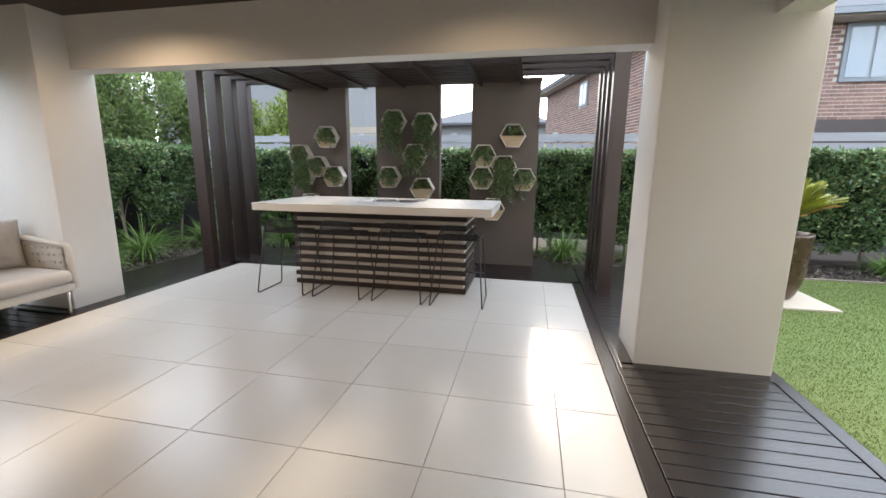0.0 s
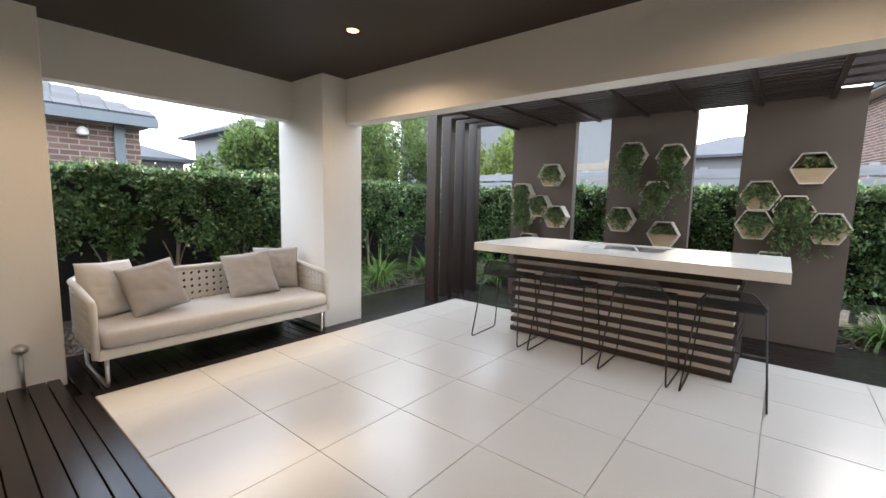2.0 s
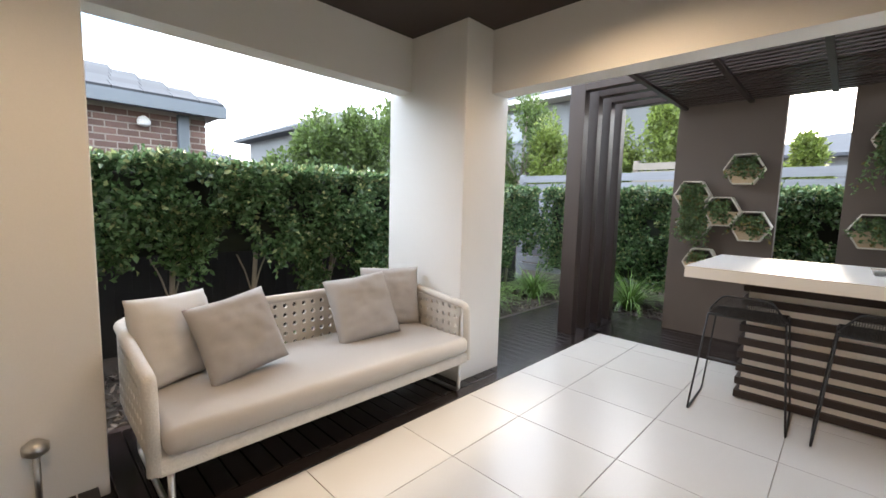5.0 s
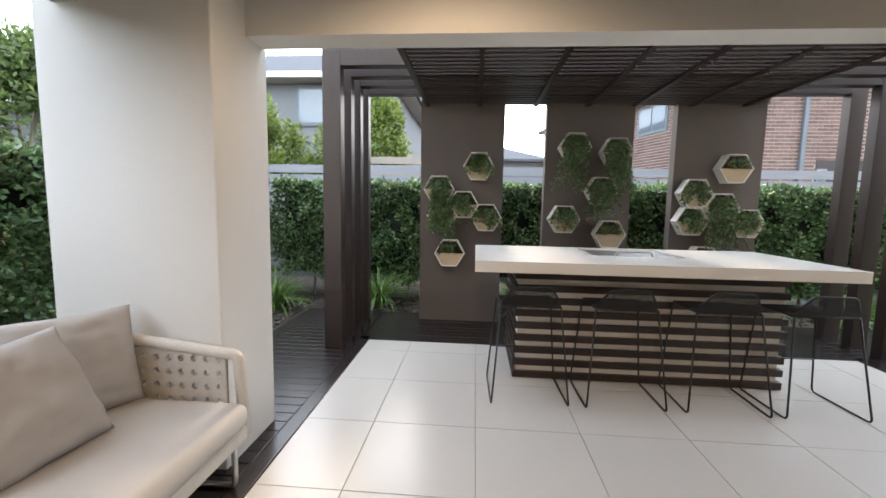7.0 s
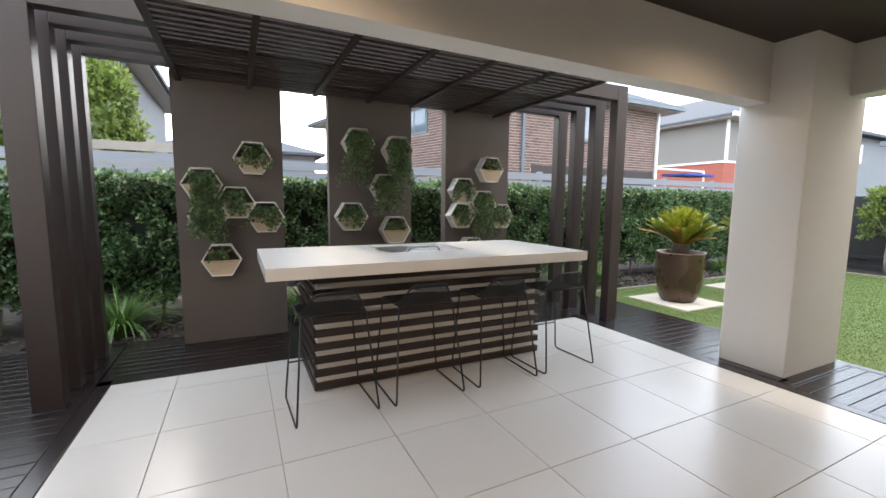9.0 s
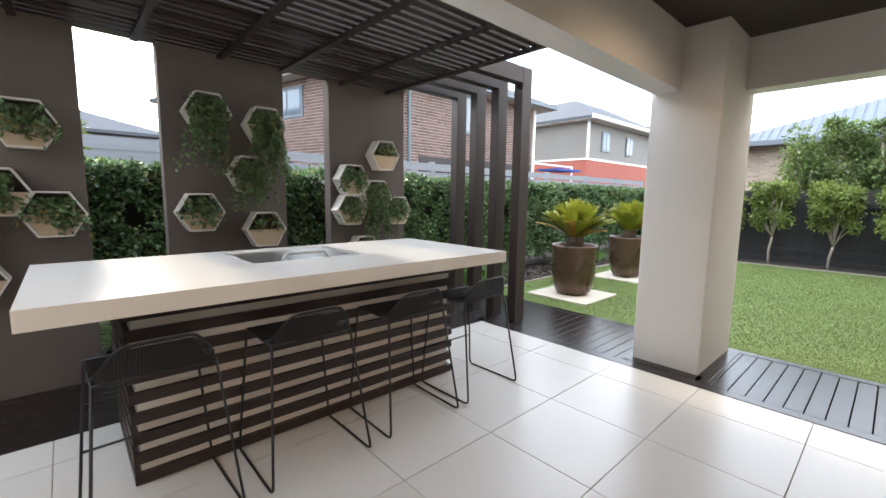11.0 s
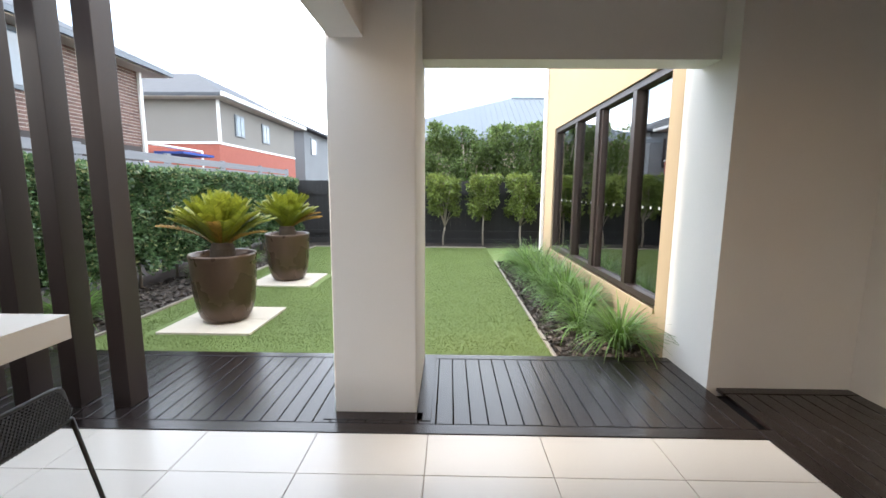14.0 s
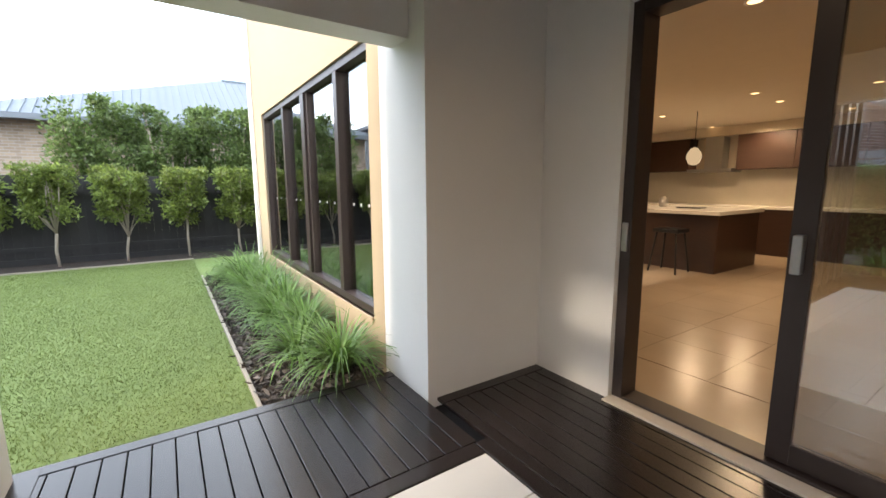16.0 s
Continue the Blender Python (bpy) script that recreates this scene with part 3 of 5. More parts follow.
# ---- wall planters ----
PLANTERS = (
    (-2.942, 1.784, 1), (-3.378, 1.525, 3), (-3.104, 1.36, 1), (-3.339, 1.235, 2), (-2.844, 1.22, 1), (-3.246, 0.811, 0),
    (-1.908, 1.999, 3), (-1.467, 1.949, 3), (-1.605, 1.535, 2), (-1.992, 1.22, 1), (-1.497, 1.066, 0), (-0.247, 1.789, 0),
    (-0.629, 1.525, 1), (-0.649, 1.225, 1), (-0.35, 1.38, 3), (-0.081, 1.215, 1), (-0.492, 0.802, 0),
)
HEXR, HEXD = 0.172, 0.14


def hexagon(r, z_off=0.0):
    return [(r * math.cos(math.radians(60 * k)), r * math.sin(math.radians(60 * k))) for k in range(6)]


def planter(x, z):
    p = empty("wall_planter", x, 5.989, z, "white hexagonal wall planter with a timber front", "planter", "wall planters")
    bm = bmesh.new()
    ho, hi = hexagon(HEXR), hexagon(HEXR - 0.013)
    ring = []
    for yy in (-HEXD, -0.001):
        ring.append(([bm.verts.new((a, yy, b)) for a, b in ho], [bm.verts.new((a, yy, b)) for a, b in hi]))
    for k in range(6):
        j = (k + 1) % 6
        (o0, i0), (o1, i1) = ring
        bm.faces.new((o0[k], o0[j], i0[j], i0[k]))
        bm.faces.new((o1[k], i1[k], i1[j], o1[j]))
        bm.faces.new((o0[k], o1[k], o1[j], o0[j]))
        bm.faces.new((i0[k], i0[j], i1[j], i1[k]))
    bmesh.ops.recalc_face_normals(bm, faces=bm.faces)
    part("hexagon_rim", bm, PLANTER, p)
    r = HEXR - 0.014
    bm = bmesh.new()
    low = [(-r, 0), (-r / 2, -r * 0.866), (r / 2, -r * 0.866), (r, 0)]
    f = [bm.verts.new((a, -HEXD + 0.012, b)) for a, b in low]
    g = [bm.verts.new((a, -HEXD + 0.024, b)) for a, b in low]
    bm.faces.new(f)
    bm.faces.new(g[::-1])
    for k in range(4):
        bm.faces.new((f[k], g[k], g[(k + 1) % 4], f[(k + 1) % 4]))
    bmesh.ops.recalc_face_normals(bm, faces=bm.faces)
    part("front_face", bm, PLANTER_IN, p, "pale timber front")
    part("soil", box(-r * 0.9, r * 0.9, -HEXD + 0.03, -0.004, -0.03, -0.012), SOIL, p)
    return p


def trailing_plant(x, z, size, seed):
    rng = np.random.default_rng(seed)
    ob = empty("trailing_plant", x, 5.91, z, "green trailing plant spilling from its wall planter" if size else "small succulent plant in its wall planter", "plant", "wall plants")
    n_str = (12, 18, 28, 34)[size]
    drop = (0.02, 0.15, 0.32, 0.48)[size]
    pts, dirs = [], []
    for s in range(n_str):
        a = rng.uniform(-0.11, 0.11)
        length = drop * rng.uniform(0.35, 1.1)
        sway = rng.normal(0, 0.09)
        steps = int(10 + 90 * (length + 0.10))
        for q in np.linspace(0, 1, steps):
            run = q * (0.12 + length)
            if run < 0.12:
                w = run / 0.12
                c = (a * (0.6 + 0.4 * w), 0.02 - 0.10 * w, 0.02 + 0.07 * math.sin(w * 2.4))
            else:
                h = run - 0.12
                c = (a + sway * h / max(drop, 0.05), -0.085 + rng.normal(0, 0.008), 0.045 - h)
            pts.append(np.array(c) + rng.normal(0, 0.012, 3))
            d = rng.normal(size=3)
            d[2] -= 0.5
            dirs.append(d)
    pts, dirs = np.array(pts), np.array(dirs)
    n = len(pts)
    v, f = leaf_mesh(pts, dirs, rng.uniform(0.026, 0.055, n), rng.uniform(0.014, 0.03, n), rng)
    half = rng.random(n) < (0.1 if size else 0.35)
    m = np.concatenate([half, half])
    fast_mesh("foliage", v, f[~m], VINE, ob)
    if half.any():
        fast_mesh("dry_foliage", v, f[m], VINE_DRY, ob, "yellowed leaves")


for k, (x, z, s) in enumerate(PLANTERS):
    planter(x, z)
    trailing_plant(x, z, s, 100 + k)

# ---- barbecue bench ----
bench = empty("outdoor_bench", -1.63, 4.81, 0, "outdoor kitchen island clad in dark horizontal slats", "bench")
part("body", box(-1.63 + 0.65, 0.98, -0.36, 0.42, 0.03, 0.885), BENCH_IN, bench, "pale inner cladding")
for k in range(9):
    z0 = 0.008 + 0.0985 * k
    nm = "slat"
    part(nm, box(-1.012, 1.008, -0.392, -0.362, z0, z0 + 0.052, 0.002), SLAT, bench)
    part(nm, box(-1.012, 1.008, 0.422, 0.45, z0, z0 + 0.052, 0.002), SLAT, bench)
    for sx in (-1.012, 0.982):
        part(nm, box(sx, sx + 0.026, -0.361, 0.421, z0, z0 + 0.052, 0.002), SLAT, bench)
top = bmesh.new()
T0, T1 = 0.886, 0.966
add_box(top, -2.956, -2.0, 4.13, 5.33, T0, T1)
add_box(top, -1.27, -0.34, 4.13, 5.33, T0, T1)
add_box(top, -2.0, -1.27, 4.13, 4.66, T0, T1)
add_box(top, -2.0, -1.27, 5.27, 5.33, T0, T1)
bmesh.ops.remove_doubles(top, verts=top.verts, dist=0.0005)
bt = part("bench_top", top, STONE)
tagged(bt, "thick white stone worktop on the outdoor bench", "worktop")
grill = empty("barbecue", -1.635, 4.965, 0.90, "built-in stainless steel barbecue with a flat hood", "barbecue")
part("hood", box(-0.362, 0.362, -0.30, 0.30, -0.01, 0.052, 0.008), STEEL, grill)
part("rim", box(-0.364, 0.364, -0.304, 0.304, -0.012, 0.03), STEEL, grill)
tube([(-0.16, -0.20, 0.05), (-0.13, -0.215, 0.095), (0.13, -0.215, 0.095), (0.16, -0.20, 0.05)], 0.011, CHROME, "handle", grill, "curved metal handle", sides=10)
part("badge", box(-0.28, -0.21, -0.27, -0.25, 0.0525, 0.055), BLACK, grill, "small dark badge")


# ---- bar stools ----
def bar_stool():
    s = empty("bar_stool", 0, 0, 0, "black wire bar stool with a low mesh back", "bar stool", "stools along the bench")
    R = 0.0065
    for q in (-1, 1):
        tube([(q * 0.205, -0.145, 0.668), (q * 0.262, -0.25, 0.007), (q * 0.262, 0.225, 0.007), (q * 0.205, 0.20, 0.665), (q * 0.205, -0.145, 0.668)],
             R, BLACK, "side_frame", s)
    tube([(-0.205, -0.05, 0.664), (-0.20, -0.145, 0.70), (-0.125, -0.20, 0.812), (0.125, -0.20, 0.812), (0.20, -0.145, 0.70), (0.205, -0.05, 0.664)], R, BLACK, "back_rail", s)
    tube([(-0.205, -0.145, 0.668), (0.205, -0.145, 0.668)], R, BLACK, "seat_rail", s)
    tube([(-0.205, 0.20, 0.665), (0.205, 0.20, 0.665)], R, BLACK, "seat_rail", s)
    tube([(-0.24, 0.213, 0.26), (0.24, 0.213, 0.26)], R, BLACK, "foot_rest", s)
    bm = bmesh.new()
    w = 0.0017
    for k in range(36):
        x = -0.195 + 0.39 * k / 35
        add_box(bm, x - w, x + w, -0.145, 0.20, 0.657, 0.660)
    for k in range(30):
        yy = -0.145 + 0.345 * k / 29
        add_box(bm, -0.197, 0.197, yy - w, yy + w, 0.6605, 0.6635)
    tagged(part("seat", bm, BLACK, s, "fine black wire mesh seat"), kind="stuff")
    bm = bmesh.new()
    lean = math.atan2(0.055, 0.145)
    for k in range(36):
        x = -0.195 + 0.39 * k / 35
        rise = 0.145 * min(1.0, max(0.1, 0.22 + (0.20 - abs(x)) / 0.075 * 0.78))
        m = Matrix.Translation((x, -0.145, 0.668)) @ Matrix.Rotation(lean, 4, "X")
        add_box(bm, -w, w, -w, w, 0, rise / math.cos(lean), m=m)
    for k in range(15):
        f = k / 15
        half = 0.195 - max(0.0, f - 0.22) / 0.78 * 0.07
        add_box(bm, -half, half, -0.145 - 0.055 * f - w, -0.145 - 0.055 * f + w, 0.668 + 0.145 * f, 0.671 + 0.145 * f)
    tagged(part("backrest", bm, BLACK, s, "low black wire mesh back"), kind="stuff")
    return s


stool = bar_stool()
stool.matrix_basis = pose(-2.57, 4.20, 0, 0, 0, 2)
for x, rot in ((-1.925, 0.5), (-1.26, -1.0), (-0.655, 1.0)):
    copy_thing(stool, pose(x, 4.20, 0, 0, 0, rot))


# ---- sofa ----
def woven_panel(bm, x0, x1, z0, z1, m, pitch=0.066, thick=0.02, hole=0.0165):
    """A thick woven sheet pierced by straight rows of small round holes."""
    nx, nz = max(2, round((x1 - x0) / pitch)), max(2, round((z1 - z0) / pitch))
    px, pz = (x1 - x0) / nx, (z1 - z0) / nz
    ring = ((-1, -1), (0, -1), (1, -1), (1, 0), (1, 1), (0, 1), (-1, 1), (-1, 0))
    for r in range(nz):
        cz = z0 + (r + 0.5) * pz
        for k in range(nx):
            cx, hx = x0 + (k + 0.5) * px, px / 2
            loops = []
            for yy in (-thick / 2, thick / 2):
                outer = [bm.verts.new(m @ Vector((cx + a * hx, yy, cz + c * pz / 2))) for a, c in ring]
                inner = [bm.verts.new(m @ Vector((cx + a * hole / math.hypot(a, c), yy, cz + c * hole / math.hypot(a, c)))) for a, c in ring]
                loops.append((outer, inner))
            (of, jf), (ob, jb) = loops
            for k in range(8):
                j = (k + 1) % 8
                bm.faces.new((of[k], of[j], jf[j], jf[k]))
                bm.faces.new((ob[j], ob[k], jb[k], jb[j]))
                bm.faces.new((jf[k], jf[j], jb[j], jb[k]))
    add_box(bm, x0, x1, -thick / 2, thick / 2, z0 - 0.012, z0, m=m)
    add_box(bm, x0, x1, -thick / 2, thick / 2, z1, z1 + 0.012, m=m)
    return bm


sofa = empty("outdoor_sofa", -4.38, 2.08, 0, "white woven outdoor sofa with a long beige seat cushion", "sofa")
SX0, SX1, SY0, SY1 = -0.40, 0.36, -0.95, 0.95
part("seat_frame", box(SX0, SX1, SY0, SY1, 0.22, 0.30, 0.02), WICKER, sofa, "white woven seat rail")
part("seat_cushion", box(SX0 + 0.04, SX1 + 0.03, SY0 + 0.03, SY1 - 0.03, 0.301, 0.425, 0.045), CUSHION, sofa, "long beige fabric cushion", smooth=True)
tagged(part("backrest", woven_panel(bmesh.new(), SY0 + 0.05, SY1 - 0.05, 0.30, 0.69, Matrix.Translation((SX0, 0, 0)) @ Matrix.Rotation(math.pi / 2, 4, "Z")), WICKER, sofa, "woven back with rows of holes"), kind="stuff")
for sy in (SY0, SY1):
    tagged(part("arm", woven_panel(bmesh.new(), SX0 + 0.03, SX1 - 0.10, 0.30, 0.64, Matrix.Translation((0, sy, 0))), WICKER, sofa, "woven arm with rows of holes"), kind="stuff")
rail = [(SX1 - 0.02, SY0, 0.24), (SX1 - 0.04, SY0, 0.63), (SX0 + 0.05, SY0, 0.70), (SX0, SY0 + 0.05, 0.71), (SX0, SY1 - 0.05, 0.71), (SX0 + 0.05, SY1, 0.70), (SX1 - 0.04, SY1, 0.63), (SX1 - 0.02, SY1, 0.24)]
tube(rail, 0.027, WICKER, "top_rail", sofa, "thick woven edge rail", sides=10)
for sy in (SY0 + 0.06, SY1 - 0.06):
    tube([(SX1 - 0.04, sy, 0.23), (SX1 - 0.04, sy, 0.014), (SX0 + 0.06, sy, 0.014), (SX0 + 0.06, sy, 0.23)], 0.014, CHROME, "leg_loop", sofa, "grey metal sled leg", sides=10)


def cushion(x, y, z, size, rot, material, label, seed):
    rng = random.Random(seed)
    bm = bmesh.new()
    N = 24
    grid = {}
    for side in (0, 1):
        for i in range(N + 1):
            for j in range(N + 1):
                a, b = 2 * i / N - 1, 2 * j / N - 1
                if side == 1 and (i in (0, N) or j in (0, N)):
                    grid[side, i, j] = grid[0, i, j]
                    continue
                puff = (max(0.0, (1 - abs(a) ** 2.6) * (1 - abs(b) ** 2.6))) ** 0.45
                pinch = 1 - 0.07 * (1 - abs(a * b)) * (abs(a) ** 4 + abs(b) ** 4) * 0.8
                wob = 0.018 * noise.noise(Vector((2.2 * a + seed * 3.1, 2.2 * b, side * 5))) + 0.012 * noise.noise(Vector((3 * a + 2 * b, 7 * b + seed * 7, side * 3))) + rng.uniform(-0.002, 0.002)
                grid[side, i, j] = bm.verts.new((a * size / 2 * pinch, (puff * 0.095 + wob * puff) * (1 if side else -1), b * size / 2 * pinch))
        for i in range(N):
            for j in range(N):
                q = [grid[side, i, j], grid[side, i + 1, j], grid[side, i + 1, j + 1], grid[side, i, j + 1]]
                bm.faces.new(q if side == 0 else q[::-1])
    ob = part("scatter_cushion", bm, material, None, label, smooth=True)
    tagged(ob, label, "cushion", "sofa cushions")
    ob.matrix_basis = pose(x, y, z, *rot)
    return ob


cushion(-4.60, 1.35, 0.63, 0.46, (-18, 3, 118), PILLOW_L, "light beige square scatter cushion against the sofa arm", 1)
cushion(-4.43, 1.60, 0.63, 0.43, (-24, -9, 98), PILLOW, "taupe square scatter cushion tilted on the sofa", 2)
cushion(-4.54, 2.47, 0.62, 0.47, (-28, -5, 82), PILLOW, "taupe square scatter cushion leaning on the sofa back", 3)
cushion(-4.66, 2.81, 0.63, 0.46, (-14, 0, 62), PILLOW, "grey taupe scatter cushion in the sofa corner", 4)

# ---- pots and cycads ----
def cycad(x, y, seed):
    rng = np.random.default_rng(seed)
    pv = empty("paver_pad", x, y, 0, "pale square paver pad set in the lawn", "paver", "pot pads")
    for k, (x0, x1) in enumerate(((-0.465, -0.002), (0.002, 0.465))):
        part("paver", box(x0, x1, -0.465, 0.465, -0.1, -0.022, 0.004), PAVER, pv)
    pot = empty("garden_pot", x, y, -0.022, "tall bronze glazed pot tapering to its foot", "pot", "garden pots")
    part("pot_body", lathe([(0.185, 0), (0.21, 0.008), (0.25, 0.06), (0.285, 0.17), (0.308, 0.34), (0.318, 0.52), (0.322, 0.66), (0.33, 0.705), (0.326, 0.725), (0.302, 0.72), (0.294, 0.66), (0.284, 0.63)], 48), POT, pot, smooth=True)
    part("soil", lathe([(0.286, 0.60), (0.286, 0.635)], 32), SOIL, pot)
    pl = empty("cycad", x, y, 0.61, "sago cycad with a dense crown of stiff fronds", "cycad", "potted cycads")
    part("trunk", lathe([(0.10, -0.02), (0.125, 0.05), (0.12, 0.14), (0.10, 0.2), (0.05, 0.24)], 20), CYCAD_BARK, pl)
    for old in (False, True):
        V, F = [], []
        base = 0
        for k in range(6 if old else 100):
            a = rng.uniform(0, 2 * math.pi)
            tilt = rng.uniform(0.95, 1.25) if old else (k / 100) ** 0.8 * 0.98 + rng.uniform(-0.06, 0.06)
            L = rng.uniform(0.47, 0.60)
            out = np.array((math.cos(a), math.sin(a), 0.0))
            pts = []
            p = np.array((0, 0, 0.16)) + out * 0.05
            ang = tilt * 0.75
            for sgm in range(11):
                pts.append(p.copy())
                d = out * math.sin(ang) + np.array((0, 0, math.cos(ang)))
                p = p + d * L / 10
                ang += 0.025 + 0.035 * tilt
            pts = np.array(pts)
            sidev = np.array((-out[1], out[0], 0.0))
            for q in range(2, 40):
                f = q / 40 * 10
                i = min(int(f), 9)
                c = pts[i] + (pts[i + 1] - pts[i]) * (f - i)
                d = pts[i + 1] - pts[i]
                d = d / np.linalg.norm(d)
                upv = np.cross(sidev, d)
                ll = 0.125 * math.sin(math.pi * (0.12 + 0.80 * q / 40)) ** 0.7
                for sgn in (-1, 1):
                    tip = c + sidev * sgn * ll * 0.80 + d * ll * 0.55 + upv * ll * -0.25
                    wv = d * 0.012
                    V += [c - wv, c + wv, tip]
                    F.append((base, base + 1, base + 2))
                    base += 3
            for i in range(10):
                V += [pts[i] - sidev * 0.005, pts[i] + sidev * 0.005, pts[i + 1] + sidev * 0.003, pts[i + 1] - sidev * 0.003]
                F.append((base, base + 1, base + 2))
                F.append((base, base + 2, base + 3))
                base += 4
        fast_mesh("old_fronds" if old else "fronds", np.array(V), np.array(F), CYCAD_OLD if old else CYCAD, pl, "drying orange fronds" if old else "")


cycad(2.70, 5.31, 21)
cycad(4.74, 5.42, 22)


# ---- hedges ----
def hedge(name, x0, x1, y0, y1, z0, z1, count, seed, label, side, ragged):
    """A clipped hedge: thin trunks, a near-black box for the inner shade, and a lumpy skin of separate leaves with gaps
    and a ragged foot.
    """
    rng = np.random.default_rng(seed)
    off = np.array(((x0 + x1) / 2, (y0 + y1) / 2, 0))
    h = empty(name, off[0], off[1], 0, label, "hedge")
    long_x = side == "s"
    length, depth = (x1 - x0, y1 - y0) if long_x else (y1 - y0, x1 - x0)
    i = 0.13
    # solid box painted near-black, so gaps between leaves look shaded
    part("core", box(x0 + i - off[0], x1 - i - off[0], y0 + i - off[1], y1 - i - off[1], z0 + ragged * 0.8, z1 - i), HEDGE_SHADE, h, "near-black box painted as the shaded hedge inside")
    n_side = int(count * 0.78)
    u, z = rng.random(n_side) * length, z0 + rng.random(n_side) * (z1 - z0)
    lumps = 0.045 * np.sin(5.3 * u + 2.1 * z) + 0.04 * np.sin(7.9 * z - 3.3 * u + 1) + 0.03 * np.sin(12.7 * u - 9.1 * z)
    out = lumps - rng.exponential(0.055, n_side) + 0.03
    pocket = np.sin(6.9 * u + 1.3 * np.sin(4.1 * z)) * np.sin(8.3 * z + 1.7 * np.sin(3.2 * u)) + 0.35 * np.sin(17 * u + 11 * z)
    foot = z0 + ragged * (0.5 + 0.42 * np.sin(2.3 * u + 0.6) + 0.3 * np.sin(5.9 * u) + 0.2 * np.sin(11.3 * u + 2))
    keep = (pocket + rng.normal(0, 0.28, n_side) > -0.62) & (z > foot + rng.normal(0, 0.05, n_side))
    u, z, out = u[keep], z[keep], out[keep]
    if long_x:
        P = np.stack([x0 + u, y0 - out, z], 1)
        face = np.array((0, -1.0, 0))
    else:
        P = np.stack([x1 + out, y0 + u, z], 1)
        face = np.array((1.0, 0, 0))
    D = face * 0.6 + rng.normal(0, 0.7, (len(P), 3)) + np.array((0, 0, 0.1))
    n_top = count - n_side
    u, w = rng.random(n_top) * length, rng.random(n_top) * depth
    zt = z1 - rng.exponential(0.04, n_top) + 0.02 * np.sin(4.7 * u) + 0.025 * np.sin(9.1 * u + 5 * w)
    sprig = rng.random(n_top) < 0.03
    zt = zt + sprig * rng.uniform(0.02, 0.09, n_top)
    T = np.stack([x0 + u, y0 + w, zt], 1) if long_x else np.stack([x1 - w, y0 + u, zt], 1)
    P = np.concatenate([P, T])
    D = np.concatenate([D, np.array((0, 0, 0.7)) + rng.normal(0, 0.7, (n_top, 3))])
    n = len(P)
    v, f = leaf_mesh(P - off, D, rng.uniform(0.045, 0.085, n), rng.uniform(0.028, 0.046, n), rng)
    # pale young leaves that double as painted glints, denser along the lit top
    fresh = rng.random(n) < np.where(P[:, 2] > z1 - 0.12, 0.20, 0.09)
    m = np.concatenate([fresh, fresh])
    fast_mesh("foliage", v, f[~m], HEDGE_LEAF, h)
    fast_mesh("new_growth", v, f[m], HEDGE_NEW_GLINT, h, "pale green young leaves, also painted as light glints")
    for k in range(int(length / 0.8)):
        t = (k + 0.5) * 0.8 + rng.uniform(-0.12, 0.12)
        q = Vector((x0 + t, y0 + 0.24, -0.08)) if long_x else Vector((x1 - 0.24, y0 + t, -0.08))
        q -= Vector(off)
        fork = q + Vector((rng.uniform(-0.05, 0.05), rng.uniform(-0.03, 0.03), 0.5))
        tube([q, fork, fork + Vector((rng.uniform(-0.08, 0.08), rng.uniform(-0.08, 0.08), 0.6))], 0.022, BARK, "trunk", h, "pale thin trunk")
        for sgn in (-1, 1):
            d = Vector((sgn * 0.14, 0, 0.42)) if long_x else Vector((0, sgn * 0.14, 0.42))
            tube([fork, fork + d * 0.5 + Vector((0, 0, 0.05)), fork + d], 0.008, BARK, "branch", h)
    return h


hedge("hedge_north", -5.9, 9.8, 7.05, 7.6, 0.2, 1.63, 120000, 5, "dense clipped dark green hedge along the north fence", "s", 0.16)
hedge("hedge_west", -6.65, -6.0, -1.2, 7.02, 0.40, 1.66, 78000, 6, "clipped dark green hedge with bare trunks before the black fence", "e", 0.6)


# ---- fences ----
fn = empty("fence_north", 2.0, 7.95, 0, "weathered grey horizontal slat fence behind the hedge", "fence")
for k in range(12):
    part("slat", box(-9, 9.4, 0, 0.02, 0.1 + 0.158 * k, 0.228 + 0.158 * k), FENCE_G, fn)
for k in range(11):
    part("post", box(-9 + 1.84 * k, -8.91 + 1.84 * k, 0.022, 0.10, -0.15, 2.0), FENCE_G, fn)
fs = empty("fence_far", -4.25, 9.2, 0, "pale weathered slat fence between the neighbours", "fence")
for k in range(14):
    part("slat", box(-1.0, 1.0, 0, 0.02, 0.1 + 0.155 * k, 0.23 + 0.155 * k), KERB, fs)
for x in (-1.0, -0.05, 0.91):
    part("post", box(x, x + 0.09, 0.022, 0.11, -0.15, 2.3), KERB, fs)
fw = empty("fence_west", -6.85, 3, 0, "black timber paling fence behind the west hedge", "fence")
for k in range(72):
    part("paling", box(-0.02, 0.0, -5 + 0.135 * k, -4.8665 + 0.135 * k, -0.12, 1.62 + 0.004 * (k % 3)), FENCE_D, fw)
part("rail", box(0.0, 0.035, -5, 4.7, 1.2, 1.28), FENCE_D, fw)
fe = empty("fence_east", 9.75, 3, 0, "black timber paling fence behind the small trees", "fence")
for k in range(88):
    part("paling", box(0.0, 0.02, -7 + 0.135 * k, -6.8665 + 0.135 * k, -0.12, 1.62 + 0.004 * (k % 3)), FENCE_D, fe)
for z in (0.2, 1.25):
    part("rail", box(-0.04, 0.0, -7, 4.8, z, z + 0.08), FENCE_D, fe)
part("plinth_board", box(-0.045, -0.012, -7, 4.8, -0.12, 0.06), FENCE_D, fe)


